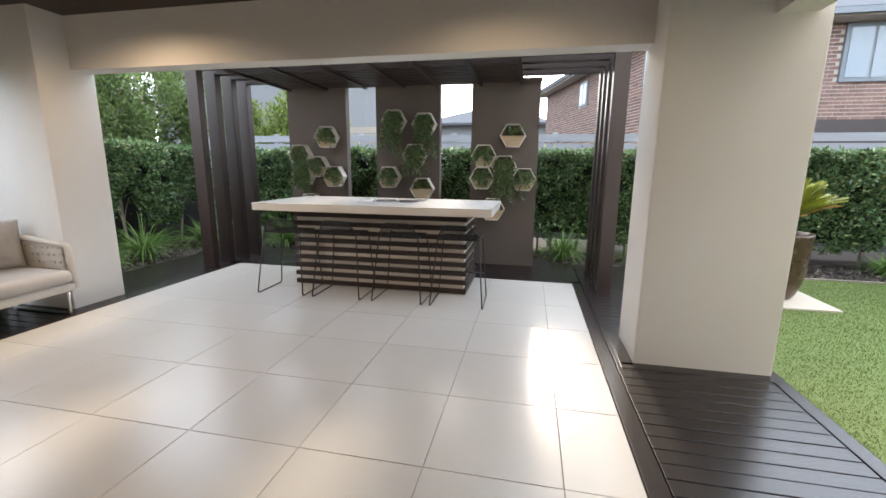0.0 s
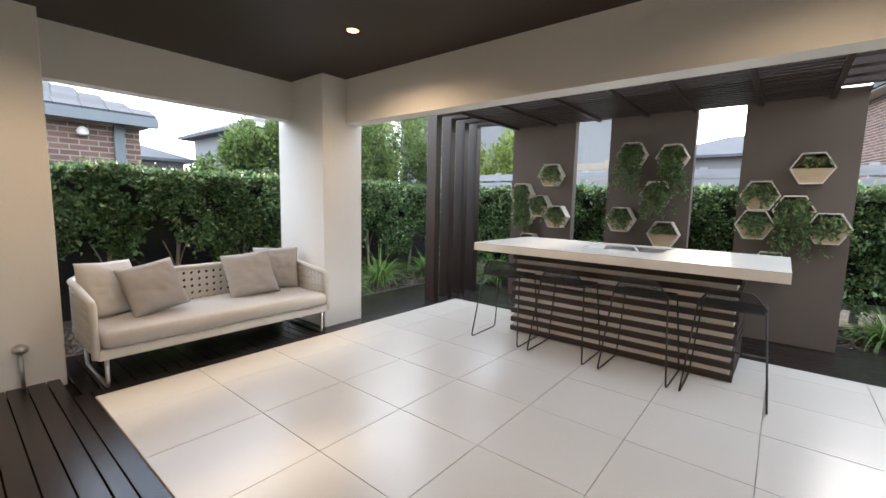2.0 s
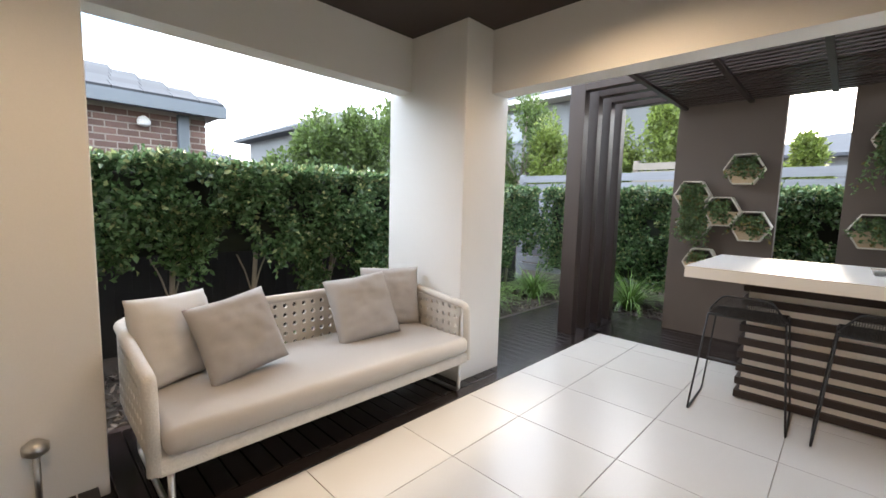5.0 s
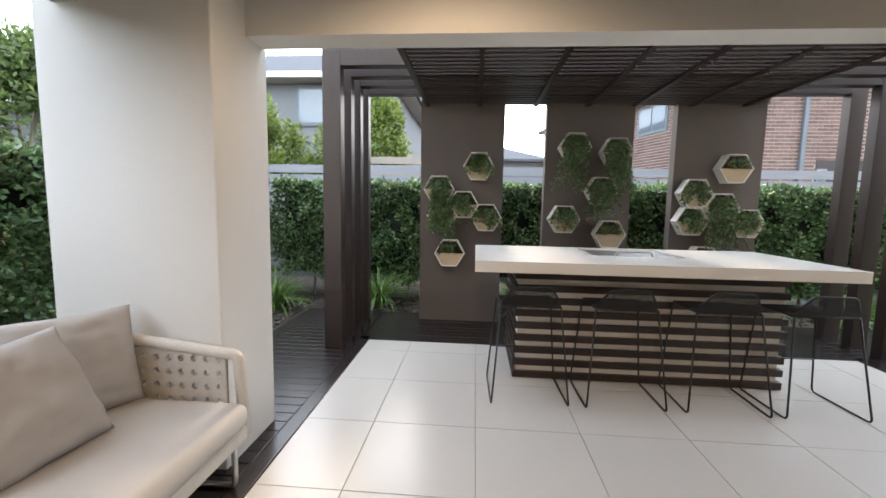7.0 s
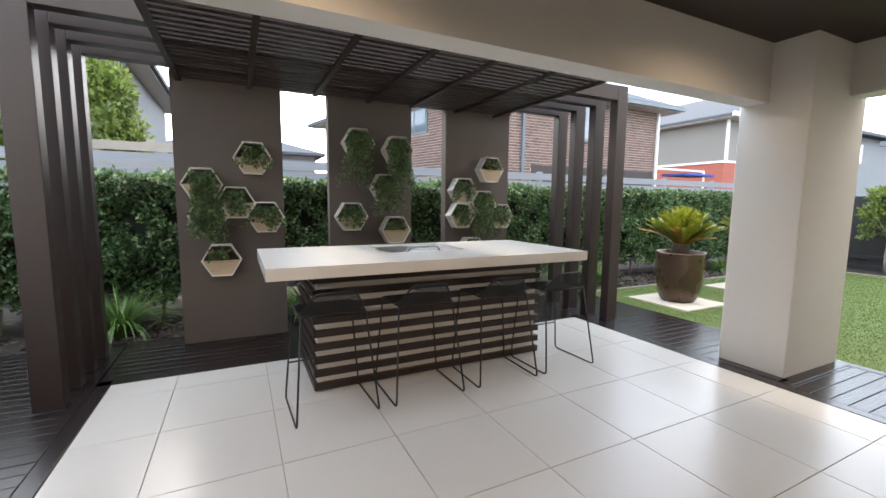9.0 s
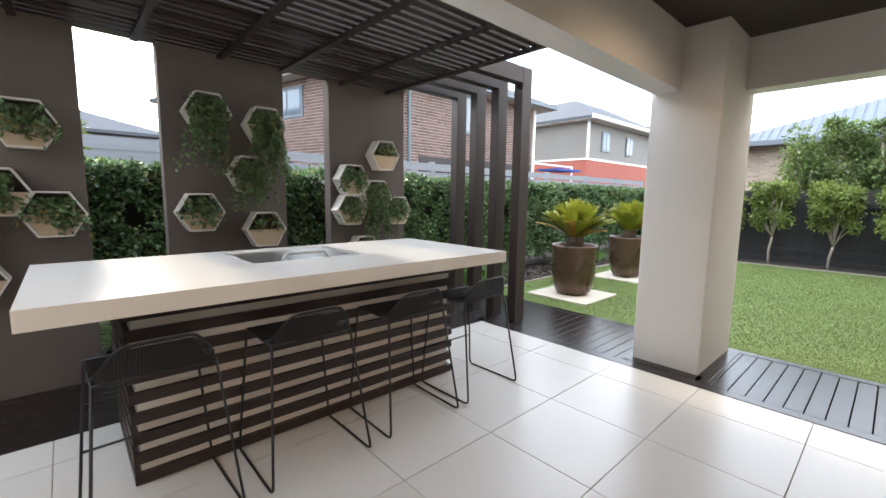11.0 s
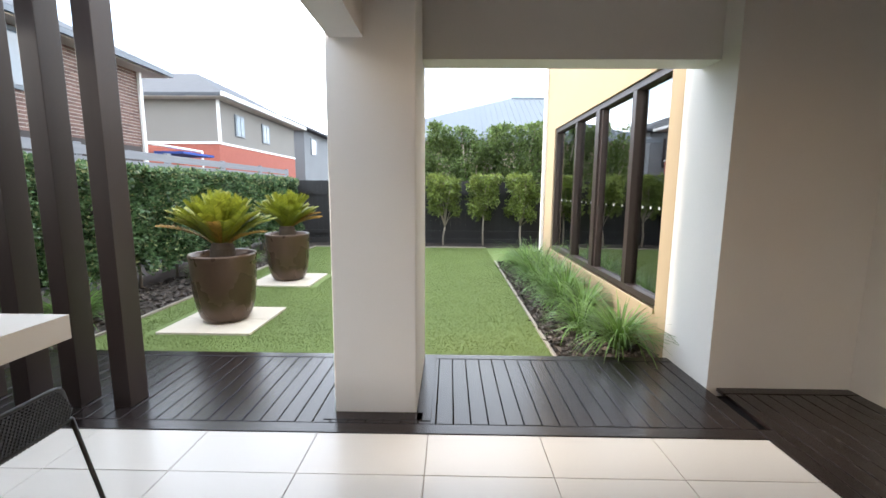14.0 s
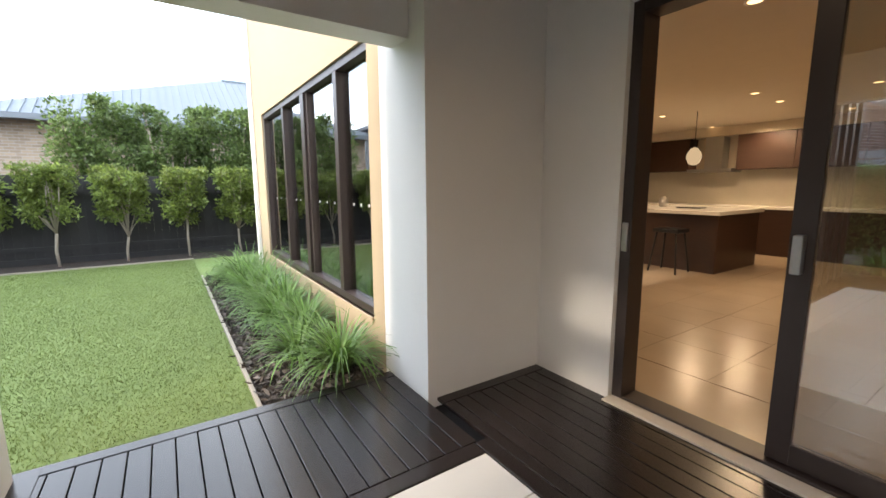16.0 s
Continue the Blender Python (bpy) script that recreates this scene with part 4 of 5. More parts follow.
# ---- trees ----
def tree(x, y, trunk_h, rx, ry, rz, zc, count, leaf, seed, label, trunk_r=0.03, name="tree", leaf_len=0.07, group=""):
    rng = np.random.default_rng(seed)
    t = empty(name, x, y, -0.08, label, "tree", group)
    zc = zc + 0.08
    pts = [Vector((0, 0, 0)), Vector((rng.uniform(-0.04, 0.04), rng.uniform(-0.04, 0.04), trunk_h * 0.5)), Vector((0, 0, trunk_h))]
    tube(pts, trunk_r, BARK, "trunk", t, "pale slender trunk", sides=8)
    tips = []
    for k in range(16):
        u = rng.normal(size=3)
        u /= np.linalg.norm(u)
        tip = np.array((u[0] * rx * 0.70, u[1] * ry * 0.70, zc + u[2] * rz * 0.70)) * rng.uniform(0.9, 1.06)
        tips.append(tip)
        if k < 9:
            tube([(0, 0, trunk_h * 0.92), tuple((tip + np.array((0, 0, trunk_h))) / 2), tuple(tip)], trunk_r * 0.4, BARK, "branch", t)
    P, D = [], []
    for tip in tips:
        n = count // 16
        q = rng.normal(size=(n, 3))
        q /= np.linalg.norm(q, axis=1, keepdims=True)
        r = rng.random((n, 1)) ** 0.45
        q = q * r * np.array((rx, ry, rz)) * rng.uniform(0.26, 0.50)
        P.append(tip + q)
        D.append(q * 2 / max(rx, 0.2) + rng.normal(0, 0.7, (n, 3)))
    P, D = np.concatenate(P), np.concatenate(D)
    n = len(P)
    v, f = leaf_mesh(P, D, rng.uniform(0.7, 1.2, n) * leaf_len, rng.uniform(0.7, 1.2, n) * leaf_len * 0.5, rng)
    fast_mesh("crown", v, f, leaf, t)
    return t


def clipped_tree(x, y, z0, z1, wx, wy, count, leaf, seed, label, name, group, leaf_len, trunk_r):
    """A tree clipped to a soft block: forked pale trunk, twigs, and leaf clumps with gaps between them."""
    rng = np.random.default_rng(seed)
    t = empty(name, x, y, -0.08, label, "tree", group)
    z0, z1 = z0 + 0.08, z1 + 0.08
    fork = Vector((rng.uniform(-0.03, 0.03), rng.uniform(-0.05, 0.05), z0 * rng.uniform(0.55, 0.95)))
    tube([(0, 0, 0), fork * 0.5 + Vector((0, rng.uniform(-0.03, 0.03), 0)), fork], trunk_r, BARK, "trunk", t, "pale slender trunk", sides=8)
    P, D = [], []
    clumps = 34
    for k in range(clumps):
        c = np.array((rng.uniform(-1, 1) * wx / 2, rng.uniform(-1, 1) * wy / 2, z0 + (z1 - z0) * rng.random() ** 0.8))
        if k % 4 == 0:
            c[2] -= 0.12 * (z1 - z0) * rng.random()
        if k < 12:
            tube([tuple(fork), tuple((np.array(fork) + c) / 2 + rng.normal(0, 0.03, 3)), tuple(c)], trunk_r * 0.4, BARK, "branch", t)
        n = count // clumps
        q = rng.normal(size=(n, 3))
        q /= np.linalg.norm(q, axis=1, keepdims=True)
        q *= rng.random((n, 1)) ** 0.5 * np.array((wx, wy, (z1 - z0))) * rng.uniform(0.15, 0.27)
        p = c + q
        p[:, 2] = np.minimum(p[:, 2], z1 + rng.normal(0, 0.03, n))
        P.append(p)
        D.append(q / max(wx, 0.2) * 2 + rng.normal(0, 0.7, (n, 3)))
    P, D = np.concatenate(P), np.concatenate(D)
    n = len(P)
    v, f = leaf_mesh(P, D, rng.uniform(0.7, 1.25, n) * leaf_len, rng.uniform(0.7, 1.2, n) * leaf_len * 0.52, rng)
    fast_mesh("crown", v, f, leaf, t)
    return t


for k, y in enumerate((0.02, 1.03, 2.03, 3.08, 4.10, 5.12)):
    clipped_tree(9.25, y, 0.82, 1.74, 0.58, 0.68, 4000, LIGHT_LEAF, 40 + k, "small clipped standard tree before the dark fence", "standard_tree", "standard trees", 0.085, 0.024)
for k, (y, h) in enumerate(((-3.0, 3.2), (-1.7, 3.3), (-0.4, 3.15), (0.9, 3.25), (2.2, 3.1), (3.5, 3.2))):
    clipped_tree(10.9, y, 1.0, h, 1.0, 1.35, 9500, TREE_LEAF, 50 + k, "tall leafy shrub rising behind the fence", "tall_shrub", "shrubs behind the fence", 0.10, 0.05)
for k, (x, y, h, r, lf) in enumerate(((-8.6, 4.0, 2.6, 0.6, TREE_LEAF), (-8.6, 4.8, 3.0, 0.6, TREE_LEAF), (-8.4, 5.9, 3.45, 0.75, TREE_LEAF), (-8.3, 7.1, 3.3, 0.8, TREE_LEAF),
                                      (-9.4, 9.2, 4.5, 1.0, TREE_LEAF), (-10.9, 9.3, 4.6, 1.0, TREE_LEAF), (-8.1, 9.6, 4.2, 0.9, TREE_LEAF), (-7.0, 9.4, 3.2, 0.7, LIGHT_LEAF),
                                      (-5.9, 9.5, 3.1, 0.65, LIGHT_LEAF), (-4.95, 9.8, 3.5, 0.6, LIGHT_LEAF), (-2.9, 10.6, 2.7, 0.5, LIGHT_LEAF), (-10.6, 6.6, 3.4, 1.0, TREE_LEAF))):
    tree(x, y, h * 0.5, r, r, h * 0.36, h * 0.66, 8500, lf, 60 + k, "leafy green garden tree rising behind the hedge", 0.06, "tree", 0.095, "trees beyond the hedge")


# ---- strappy grasses ----
def grass_mesh(seed, blades, height, spread):
    rng = np.random.default_rng(seed)
    V, F = [], []
    b = 0
    for k in range(blades):
        a = rng.uniform(0, 2 * math.pi)
        out = np.array((math.cos(a), math.sin(a), 0))
        sd = np.array((-out[1], out[0], 0))
        L = height * rng.uniform(0.7, 1.25)
        ang = rng.uniform(0.05, 0.75)
        bend = rng.uniform(0.12, 0.42) * spread
        p = out * rng.uniform(0, 0.07) + np.array((0, 0, 0))
        w = rng.uniform(0.006, 0.011)
        for s in range(7):
            ww = w * (1 - (s / 6) ** 2 * 0.92)
            V += [p - sd * ww, p + sd * ww]
            if s:
                F += [(b - 2, b - 1, b + 1), (b - 2, b + 1, b)]
            b += 2
            p = p + (out * math.sin(ang) + np.array((0, 0, math.cos(ang)))) * L / 6
            ang += bend
    return np.array(V), np.array(F)


def grass_clump(x, y, scale, seed, label):
    ob = empty("grass_clump", x, y, -0.06, label, "grass clump", "strappy grasses")
    v, f = grass_mesh(seed, 230, 0.60 * scale, 1.1)
    fast_mesh("foliage", v, f, STRAP, ob)


rg = random.Random(9)
seed = 200
for x, y, sc in ((2.05, 1.34, 0.95), (2.48, 1.56, 0.68), (3.02, 1.34, 0.9), (3.40, 1.50, 0.72), (3.75, 1.34, 0.95), (4.10, 1.52, 0.8), (4.45, 1.34, 0.95),
                 (4.80, 1.54, 0.85), (5.15, 1.36, 1.0), (5.50, 1.54, 0.95), (5.90, 1.38, 1.0), (6.30, 1.54, 0.95)):
    seed += 1
    grass_clump(x, y, sc * 1.12, seed, "arching green strappy grass under the window")
for x, y, s in ((-5.62, 5.2, 0.95), (-5.55, 6.35, 0.9), (-5.5, 4.35, 0.8), (-4.25, 6.75, 0.9), (-2.4, 6.7, 0.85), (-5.55, 2.0, 0.6), (0.55, 6.75, 0.8), (1.75, 6.72, 0.8), (2.45, 6.75, 0.75), (-3.3, 6.72, 0.6), (4.9, 6.8, 0.55), (6.3, 6.8, 0.5)):
    seed += 1
    grass_clump(x, y, s * 1.3, seed, "green strappy grass clump in the mulched bed")

# ---- mulch and turf ----
rng = np.random.default_rng(77)


def scatter(n, x0, x1, y0, y1):
    return np.stack([rng.uniform(x0, x1, n), rng.uniform(y0, y1, n)], 1)


def chips(name, x0, x1, y0, y1, z, n, label):
    p = scatter(n, x0, x1, y0, y1)
    c = np.concatenate([p, rng.uniform(z, z + 0.02, (n, 1))], 1)
    d = rng.normal(size=(n, 3)) * np.array((1, 1, 0.25))
    v, f = leaf_mesh(c, d, rng.uniform(0.035, 0.11, n), rng.uniform(0.015, 0.04, n), rng, 0.1)
    tagged(fast_mesh(name, v, f, CHIP, None, label, "stuff"), label, "mulch")


chips("mulch_window", 1.76, 6.65, 1.1, 1.96, -0.05, 6500, "loose bark mulch chips")
chips("mulch_north", -5.0, 8.6, 6.33, 7.3, -0.05, 8000, "loose bark mulch chips")
chips("mulch_west", -6.2, -5.15, 1.0, 7.0, -0.05, 4500, "loose bark mulch chips")
n = 230000
p = scatter(n, 1.74, 8.6, 2.0, 6.26)
on_pad = (np.abs(p[:, 1] - 5.365) < 0.51) & ((np.abs(p[:, 0] - 2.70) < 0.47) | (np.abs(p[:, 0] - 4.74) < 0.47))
p = p[~on_pad]
n = len(p)
c = np.concatenate([p, np.full((n, 1), -0.047)], 1)
d = rng.normal(0, 0.45, (n, 3))
d[:, 2] = 1.0
v, f = leaf_mesh(c, d, rng.uniform(0.010, 0.021, n), rng.uniform(0.003, 0.006, n), rng, 0.1)
tagged(fast_mesh("turf_grass", v, f, BLADE, None, "fine short turf blades", "stuff"), "fine short green turf blades on the lawn", "grass")


# ---- neighbouring houses ----
def bricks_on(name, origin, along, length, height, material, parent, skip=()):
    """Brick courses standing proud of a mortar wall: one mesh. skip: openings (u0, u1, z0, z1)."""
    o, a = Vector(origin), Vector(along).normalized()
    nrm = Vector((a.y, -a.x, 0))
    V, F = [], []
    course, unit = 0.086, 0.24
    for r in range(int(height / course)):
        z = r * course
        u = -unit / 2 * (r % 2)
        while u < length:
            u0, u1 = max(0, u), min(length, u + unit - 0.018)
            u += unit
            if u1 - u0 < 0.03 or any(s[0] < (u0 + u1) / 2 < s[1] and s[2] < z + course / 2 < s[3] for s in skip):
                continue
            b = len(V)
            for dz in (z, z + course - 0.020):
                for uu in (u0, u1):
                    V.append(o + a * uu + Vector((0, 0, dz)) + nrm * 0.012)
            for dz in (z, z + course - 0.020):
                for uu in (u0, u1):
                    V.append(o + a * uu + Vector((0, 0, dz)) - nrm * 0.01)
            F += [(b, b + 1, b + 3, b + 2), (b, b + 4, b + 5, b + 1), (b + 2, b + 3, b + 7, b + 6), (b, b + 2, b + 6, b + 4), (b + 1, b + 5, b + 7, b + 3)]
    return data_part(name, V, F, material, parent, kind="stuff")


def prism(foot, z0, z1):
    bm = bmesh.new()
    lo = [bm.verts.new((x, y, z0)) for x, y in foot]
    hi = [bm.verts.new((x, y, z1)) for x, y in foot]
    bm.faces.new(lo[::-1])
    bm.faces.new(hi)
    k = len(foot)
    for i in range(k):
        bm.faces.new((lo[i], lo[(i + 1) % k], hi[(i + 1) % k], hi[i]))
    bmesh.ops.recalc_face_normals(bm, faces=bm.faces)
    return bm


def hip_roof(foot, z, rise, inset):
    """A hipped roof over a convex footprint, with a thick edge."""
    bm = bmesh.new()
    cx, cy = sum(p[0] for p in foot) / len(foot), sum(p[1] for p in foot) / len(foot)
    top = [(cx + (x - cx) * inset, cy + (y - cy) * inset) for x, y in foot]
    a = [bm.verts.new((x, y, z)) for x, y in foot]
    b = [bm.verts.new((x, y, z + 0.14)) for x, y in foot]
    c = [bm.verts.new((x, y, z + 0.14 + rise)) for x, y in top]
    k = len(foot)
    bm.faces.new(a[::-1])
    bm.faces.new(c)
    for i in range(k):
        j = (i + 1) % k
        bm.faces.new((a[i], a[j], b[j], b[i]))
        bm.faces.new((b[i], b[j], c[j], c[i]))
    bmesh.ops.recalc_face_normals(bm, faces=bm.faces)
    return bm


def far_window(parent, p, along, w, h, panes=2):
    """A window with frame and panes on a wall; p is its lower corner on the outer face."""
    a = Vector(along).normalized()
    m = Matrix.Translation(p) @ Matrix(((a.x, -a.y, 0, 0), (a.y, a.x, 0, 0), (0, 0, 1, 0), (0, 0, 0, 1)))
    wd = part("window", box(-0.06, w + 0.06, -0.05, 0.02, -0.06, h + 0.06, 0.0, m), GUTTER, parent)
    for k in range(panes):
        part("pane", box(w * k / panes + 0.03, w * (k + 1) / panes - 0.03, -0.062, -0.052, 0.03, h - 0.03, 0.0, m), FARGLASS, wd)


# Brick house to the north
nh = empty("brick_house_north", 6, 15, 0, "two-storey red-brown brick house with a grey roof", "house")


def at_home(parent, bm):
    bmesh.ops.transform(bm, matrix=Matrix.Translation(-parent.location), verts=bm.verts)
    return bm


def shifted(ob, parent):
    ob.parent = parent
    ob.matrix_parent_inverse = Matrix.Translation(-parent.location)
    return ob


foot = [(3.2, 12.0), (10.9, 12.0), (10.9, 21.0), (0.6, 21.0)]
shifted(part("wall", prism(foot, -0.1, 4.75), MORTAR), nh)
sk = [(3.66, 4.82, 3.40, 4.66), (1.96, 7.46, 1.6, 2.58)]
shifted(bricks_on("brickwork", (3.2, 12.0, 0), (1, 0, 0), 7.7, 4.74, BRICK, None, sk), nh)
dv = Vector((3.2 - 0.6, 12.0 - 21.0, 0))
sk2 = [(s0 - 0.06, s0 + w0 + 0.06, 3.64, 4.51) for s0, w0 in ((5.9, 1.2), (4.0, 0.6), (8.4, 0.8))]
shifted(bricks_on("brickwork", (0.6, 21.0, 0), dv, dv.length, 4.74, BRICK, None, sk2), nh)


def window_on(parent, p, along, w, h, panes=2):
    far_window(parent, Vector(p) - parent.location, along, w, h, panes)


window_on(nh, (6.93, 11.98, 3.47), (1, 0, 0), 1.02, 1.13, 2)
# no recess: a flat dark panel paints the shade of the lower opening
part("dark_opening", box(5.15 - 6, 10.7 - 6, 11.97 - 15, 12.01 - 15, 1.6, 2.58), FRAME, nh, "flat dark panel painted as a shaded opening")
u = dv.normalized()
for s, w in ((5.9, 1.2), (4.0, 0.6), (8.4, 0.8)):
    q = Vector((0.6, 21.0, 3.7)) + u * s
    window_on(nh, q, u, w, 0.75)
big = [(2.75, 11.45), (11.5, 11.45), (11.5, 21.6), (-0.1, 21.6)]
shifted(part("roof", hip_roof(big, 4.74, 1.6, 0.35), ROOF), nh)
shifted(part("gutter", prism([(2.75, 11.37), (11.5, 11.37), (11.5, 11.45), (2.75, 11.45)], 4.72, 4.84), GUTTER), nh)
shifted(part("downpipe", box(4.72, 4.82, 11.90, 11.985, 0, 4.73, 0.01), GUTTER), nh)
shifted(part("downpipe", box(10.75, 10.85, 11.90, 11.985, 0, 4.73, 0.01), WHITE), nh)

SOFFIT = mat("pale_eave_lining", (0.55, 0.52, 0.47), 0.8, vary=0.05)
shifted(part("soffit", prism([(2.80, 11.50), (11.45, 11.50), (11.45, 21.5), (0.0, 21.5)], 4.70, 4.737), SOFFIT), nh)

# Grey house to the north-east, over a red band
gh = empty("grey_house_northeast", 22, 17, 0, "two-storey dark grey house with a red brick band", "house")
shifted(part("wall", prism([(18, 13.7), (27.5, 13.7), (27.5, 22), (18, 22)], 3.55, 5.5), GREYWALL), gh)
shifted(part("lower_wall", prism([(17.98, 13.68), (27.52, 13.68), (27.52, 22), (17.98, 22)], -0.1, 3.45), REDBAND), gh)
shifted(part("string_course", prism([(17.94, 13.64), (27.56, 13.64), (27.56, 22), (17.94, 22)], 3.45, 3.55), WHITE), gh)
shifted(part("roof", hip_roof([(17.4, 13.1), (28.1, 13.1), (28.1, 22.6), (17.4, 22.6)], 5.5, 1.7, 0.35), ROOF), gh)
shifted(part("gutter", prism([(17.3, 13.0), (28.1, 13.0), (28.1, 13.1), (17.3, 13.1)], 5.48, 5.66), WHITE), gh)
shifted(part("downpipe", box(17.94, 18.06, 13.58, 13.68, 3.5, 5.5), WHITE), gh)
for s in (19.6, 22.6):
    window_on(gh, (s, 13.68, 4.05), (1, 0, 0), 0.8, 0.95)
shifted(part("soffit", prism([(17.45, 13.15), (28.0, 13.15), (28.0, 22.5), (17.45, 22.5)], 5.46, 5.497), SOFFIT), gh)
gh2 = empty("grey_house_east", 34, 18, 0, "far two-storey grey house with pale trim", "house")
shifted(part("wall", prism([(31, 14.2), (38, 14.2), (38, 22), (31, 22)], -0.1, 5.9), PALEWALL), gh2)
# balcony shade painted as a flat dark panel on the wall
shifted(part("balcony_opening", box(30.97, 31.02, 15.2, 17.6, 3.2, 5.4), FRAME), gh2)
shifted(part("roof", hip_roof([(30.4, 13.6), (38.6, 13.6), (38.6, 22.6), (30.4, 22.6)], 5.9, 1.3, 0.35), ROOF), gh2)
window_on(gh2, (32.5, 14.18, 4.2), (1, 0, 0), 1.1, 1.2)
gh3 = empty("tan_house_east", 44, 18, 0, "far tan house with a low hipped roof", "house")
shifted(part("wall", prism([(41, 14.8), (48, 14.8), (48, 22), (41, 22)], -0.1, 5.4), BRICK_E), gh3)
shifted(part("roof", hip_roof([(40.4, 14.2), (48.6, 14.2), (48.6, 22.6), (40.4, 22.6)], 5.4, 1.3, 0.35), ROOF), gh3)
rail = empty("clothes_hoist", 12.5, 12.2, 0, "blue and white outdoor frame beyond the fence", "play frame")
for x in (-1.4, 1.6):
    tube([(x, 0, -0.1), (x, 0, 2.75)], 0.04, WHITE, "post", rail)
tube([(-1.4, 0, 2.75), (1.6, 0, 2.75)], 0.04, WHITE, "top_bar", rail)
part("canopy", box(-0.3, 1.5, -0.5, 0.5, 2.52, 2.60), mat("blue_cloth", (0.03, 0.07, 0.30), 0.8), rail, "blue canopy cloth")

# Pale grey house to the north-west
wh = empty("grey_house_northwest", -9.5, 18, 0, "pale grey rendered two-storey house with a grey roof", "house")
shifted(part("wall", prism([(-14, 14), (-5.6, 14), (-5.6, 22), (-14, 22)], -0.1, 5.0), PALEWALL), wh)
shifted(part("roof", hip_roof([(-14.6, 13.4), (-5.0, 13.4), (-5.0, 22.6), (-14.6, 22.6)], 5.0, 1.4, 0.4), ROOF), wh)
shifted(part("gutter", prism([(-14.6, 13.3), (-4.95, 13.3), (-4.95, 13.4), (-14.6, 13.4)], 4.96, 5.12), WHITE), wh)
window_on(wh, (-8.47, 13.98, 3.75), (1, 0, 0), 0.8, 1.05, 1)
window_on(wh, (-12.2, 13.98, 3.75), (1, 0, 0), 1.2, 1.05)
shifted(part("soffit", prism([(-14.5, 13.45), (-5.1, 13.45), (-5.1, 22.5), (-14.5, 22.5)], 4.96, 4.997), SOFFIT), wh)
ch = empty("gabled_house_north", -3.8, 27, 0, "far pale house with a dark gabled roof", "house")
shifted(part("wall", prism([(-6.4, 26), (0.9, 26), (0.9, 31), (-6.4, 31)], -0.1, 3.9), PALEWALL), ch)
shifted(part("roof", hip_roof([(-6.9, 25.5), (1.4, 25.5), (1.4, 31.5), (-6.9, 31.5)], 3.9, 1.2, 0.08), ROOF), ch)

fh = empty("grey_house_west", -20, 12, 0, "far pale grey two-storey house above the hedge", "house")
shifted(part("wall", prism([(-25, 9.5), (-18, 9.5), (-18, 17), (-25, 17)], -0.1, 4.3), PALEWALL), fh)
shifted(part("roof", hip_roof([(-25.6, 8.9), (-17.4, 8.9), (-17.4, 17.6), (-25.6, 17.6)], 4.3, 1.3, 0.3), ROOF), fh)
shifted(part("gutter", prism([(-17.4, 8.9), (-17.3, 8.9), (-17.3, 17.6), (-17.4, 17.6)], 4.26, 4.42), WHITE), fh)
window_on(fh, (-17.98, 11.0, 2.6), (0, 1, 0), 1.2, 1.1)
lh = empty("low_house_west", -27, 5, 0, "far low house with a grey roof beyond the hedge", "house")
shifted(part("wall", prism([(-31, 3.5), (-24, 3.5), (-24, 8.6), (-31, 8.6)], -0.1, 3.0), PALEWALL), lh)
shifted(part("roof", hip_roof([(-31.6, 3.0), (-23.4, 3.0), (-23.4, 9.0), (-31.6, 9.0)], 3.0, 0.9, 0.3), ROOF), lh)

# Brick house to the west
bh = empty("brick_house_west", -12, -1, 0, "single-storey red brick house with a grey tiled roof", "house")
shifted(part("wall", prism([(-15, -7), (-9.0, -7), (-9.0, 2.78), (-15, 2.78)], -0.1, 2.56), MORTAR), bh)
shifted(bricks_on("brickwork", (-9.0, -7, 0), (0, 1, 0), 9.78, 2.55, BRICK, None), bh)
shifted(bricks_on("brickwork", (-9.0, 2.78, 0), (-1, 0, 0), 6.0, 2.55, BRICK, None), bh)
shifted(part("downpipe", box(-8.99, -8.90, 2.42, 2.56, 0, 2.5, 0.01), GUTTER), bh)
shifted(part("gutter", prism([(-8.80, -7.4), (-8.68, -7.4), (-8.68, 2.98), (-8.80, 2.98)], 2.50, 2.66), GUTTER), bh)
shifted(part("eave_soffit", prism([(-15.4, -7.4), (-8.80, -7.4), (-8.80, 2.98), (-15.4, 2.98)], 2.54, 2.60), GUTTER), bh)
shifted(part("security_light", lathe([(0.03, 0), (0.07, 0.02), (0.08, 0.07), (0.05, 0.12), (0.02, 0.14)], 16), WHITE), bh).matrix_basis = pose(-8.92, 2.03, 2.28)
# courses of roof tiles stepping up the west and east slopes
bm = bmesh.new()
slope = math.radians(22)
for k in range(11):
    run = 0.30 * k
    x1 = -8.70 - run * math.cos(slope)
    z = 2.66 + run * math.sin(slope)
    yl = 2.96 - run * math.cos(slope)
    for s in range(int((yl + 7.3) / 0.32)):
        y0 = yl - 0.32 * (s + 1)
        m = Matrix.Translation((x1, y0, z)) @ Matrix.Rotation(slope, 4, "Y")
        add_box(bm, -0.34, 0.0, 0.005, 0.315, 0.0, 0.035, m=m)
shifted(part("roof_tiles", bm, ROOF), bh)
shifted(part("roof", hip_roof([(-15.4, -7.4), (-8.78, -7.4), (-8.78, 2.96), (-15.4, 2.96)], 2.58, 1.25, 0.06), ROOF), bh)

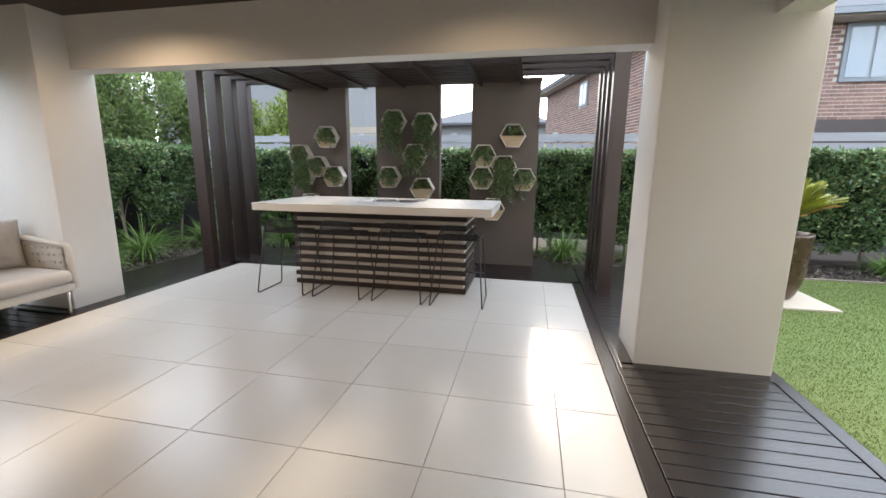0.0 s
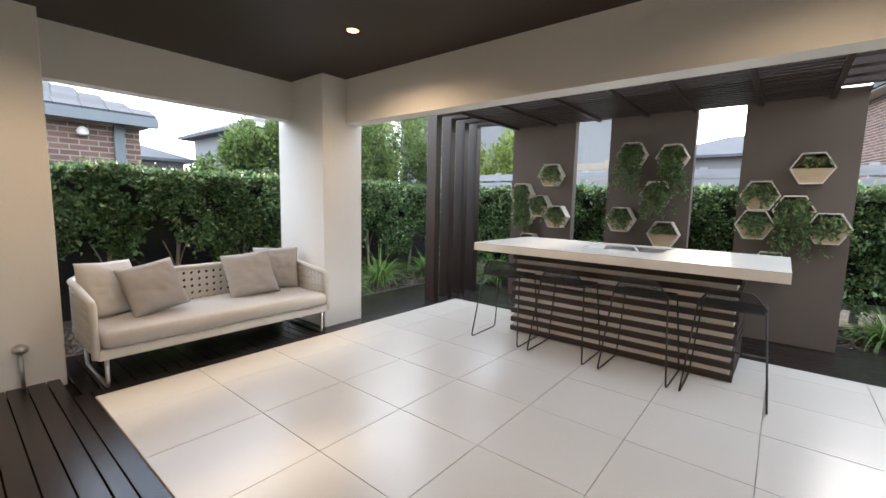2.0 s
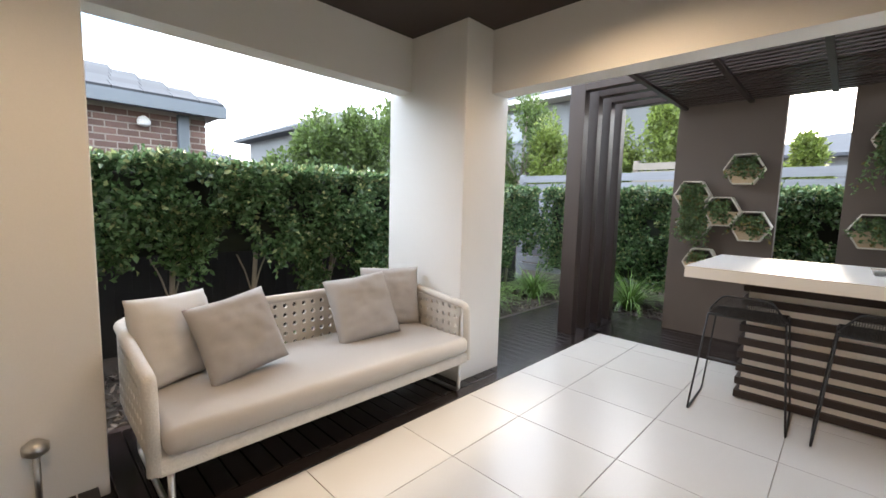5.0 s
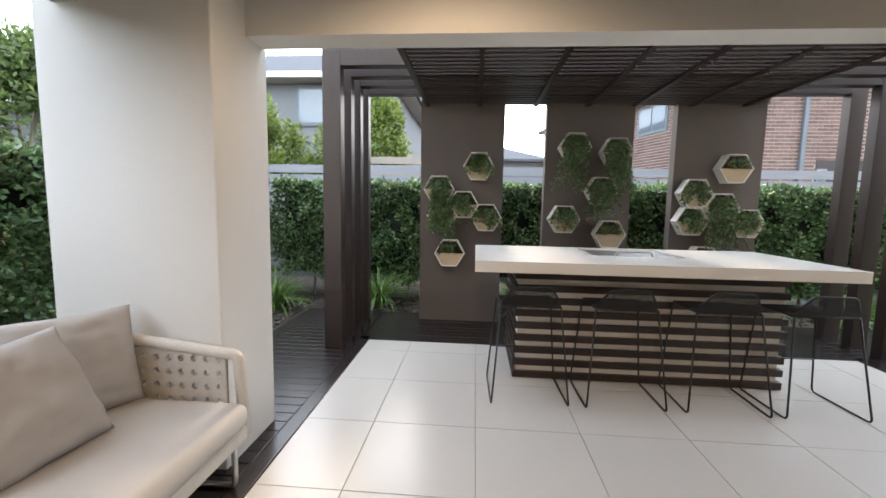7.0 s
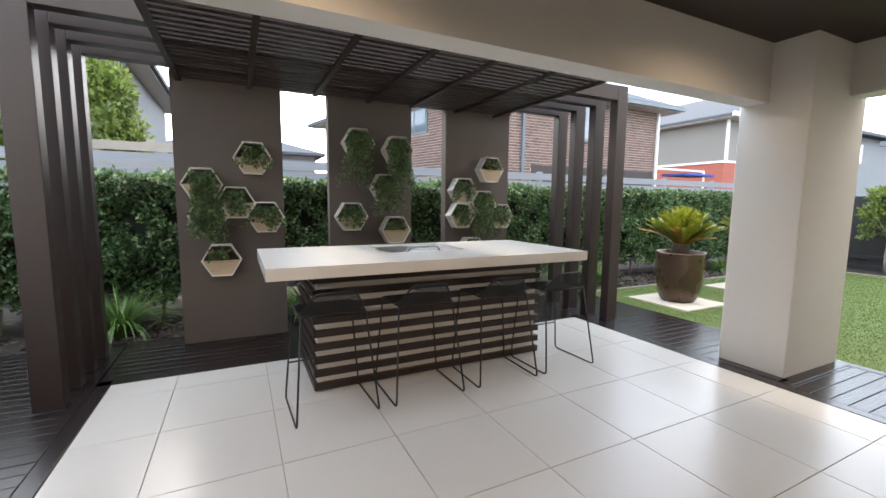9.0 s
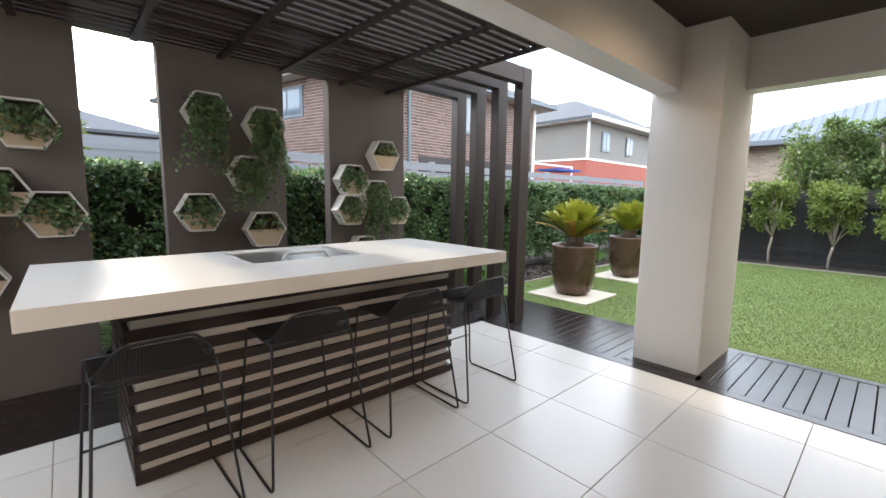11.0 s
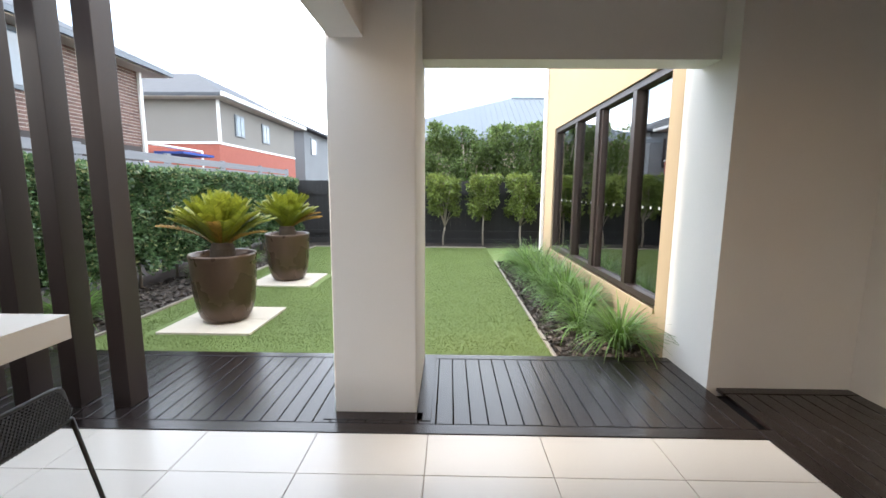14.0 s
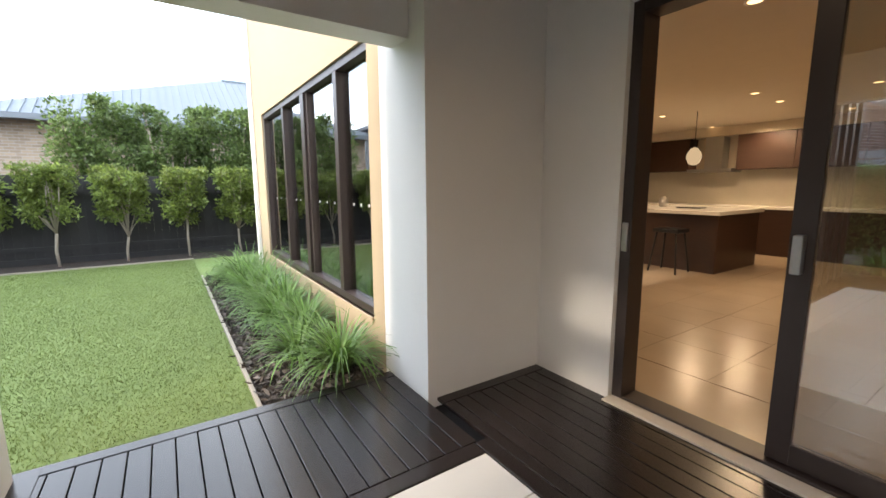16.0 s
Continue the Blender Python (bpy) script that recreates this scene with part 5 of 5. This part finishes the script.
# Low brick house to the east with a pale metal roof
eh = empty("brick_house_east", 20, 3, 0, "low tan brick house with a pale metal roof", "house")
shifted(part("wall", prism([(16, -12.5), (24, -12.5), (24, 6.9), (16, 6.9)], -0.1, 3.4), MORTAR), eh)
shifted(bricks_on("brickwork", (16, 6.9, 0), (0, -1, 0), 19.4, 3.38, BRICK_E, None), eh)
RX0, RX1, RY0, RY1, RZ, RIDGE_X, RIDGE_Y0, RIDGE_Y1, RIDGE_Z = 15.4, 24.6, -13.0, 7.4, 3.42, 20.0, -8.0, -0.1, 5.95
bm = bmesh.new()
lo = [bm.verts.new(p) for p in ((RX0, RY0, RZ), (RX1, RY0, RZ), (RX1, RY1, RZ), (RX0, RY1, RZ))]
hi = [bm.verts.new(p) for p in ((RIDGE_X, RIDGE_Y0, RIDGE_Z), (RIDGE_X, RIDGE_Y1, RIDGE_Z))]
for f in ((lo[3], lo[0], hi[0], hi[1]), (lo[0], lo[1], hi[0]), (lo[1], lo[2], hi[1], hi[0]), (lo[2], lo[3], hi[1]), (lo[3], lo[2], lo[1], lo[0])):
    bm.faces.new(f)
bmesh.ops.recalc_face_normals(bm, faces=bm.faces)
shifted(part("roof", bm, ROOF_M), eh)
bm = bmesh.new()
tilt = math.atan2(RIDGE_Z - RZ, RIDGE_X - RX0)
for k in range(70):
    y = RY1 - 0.1 - 0.25 * k
    run = min(1.0, (RY1 - y) / (RY1 - RIDGE_Y1), (y - RY0) / (RIDGE_Y0 - RY0))
    if run > 0.02:
        m = Matrix.Translation((RX0, y, RZ)) @ Matrix.Rotation(-tilt, 4, "Y")
        add_box(bm, 0, run * (RIDGE_X - RX0) / math.cos(tilt), -0.02, 0.02, -0.01, 0.035, m=m)
tagged(shifted(part("roof_ribs", bm, ROOF_M), eh), kind="stuff")
shifted(part("ridge_cap", box(RIDGE_X - 0.12, RIDGE_X + 0.12, RIDGE_Y0, RIDGE_Y1, RIDGE_Z - 0.06, RIDGE_Z + 0.04, 0.02), ROOF_M), eh)
shifted(part("gutter", prism([(15.28, RY0), (15.4, RY0), (15.4, RY1), (15.28, RY1)], 3.30, 3.46), GUTTER), eh)
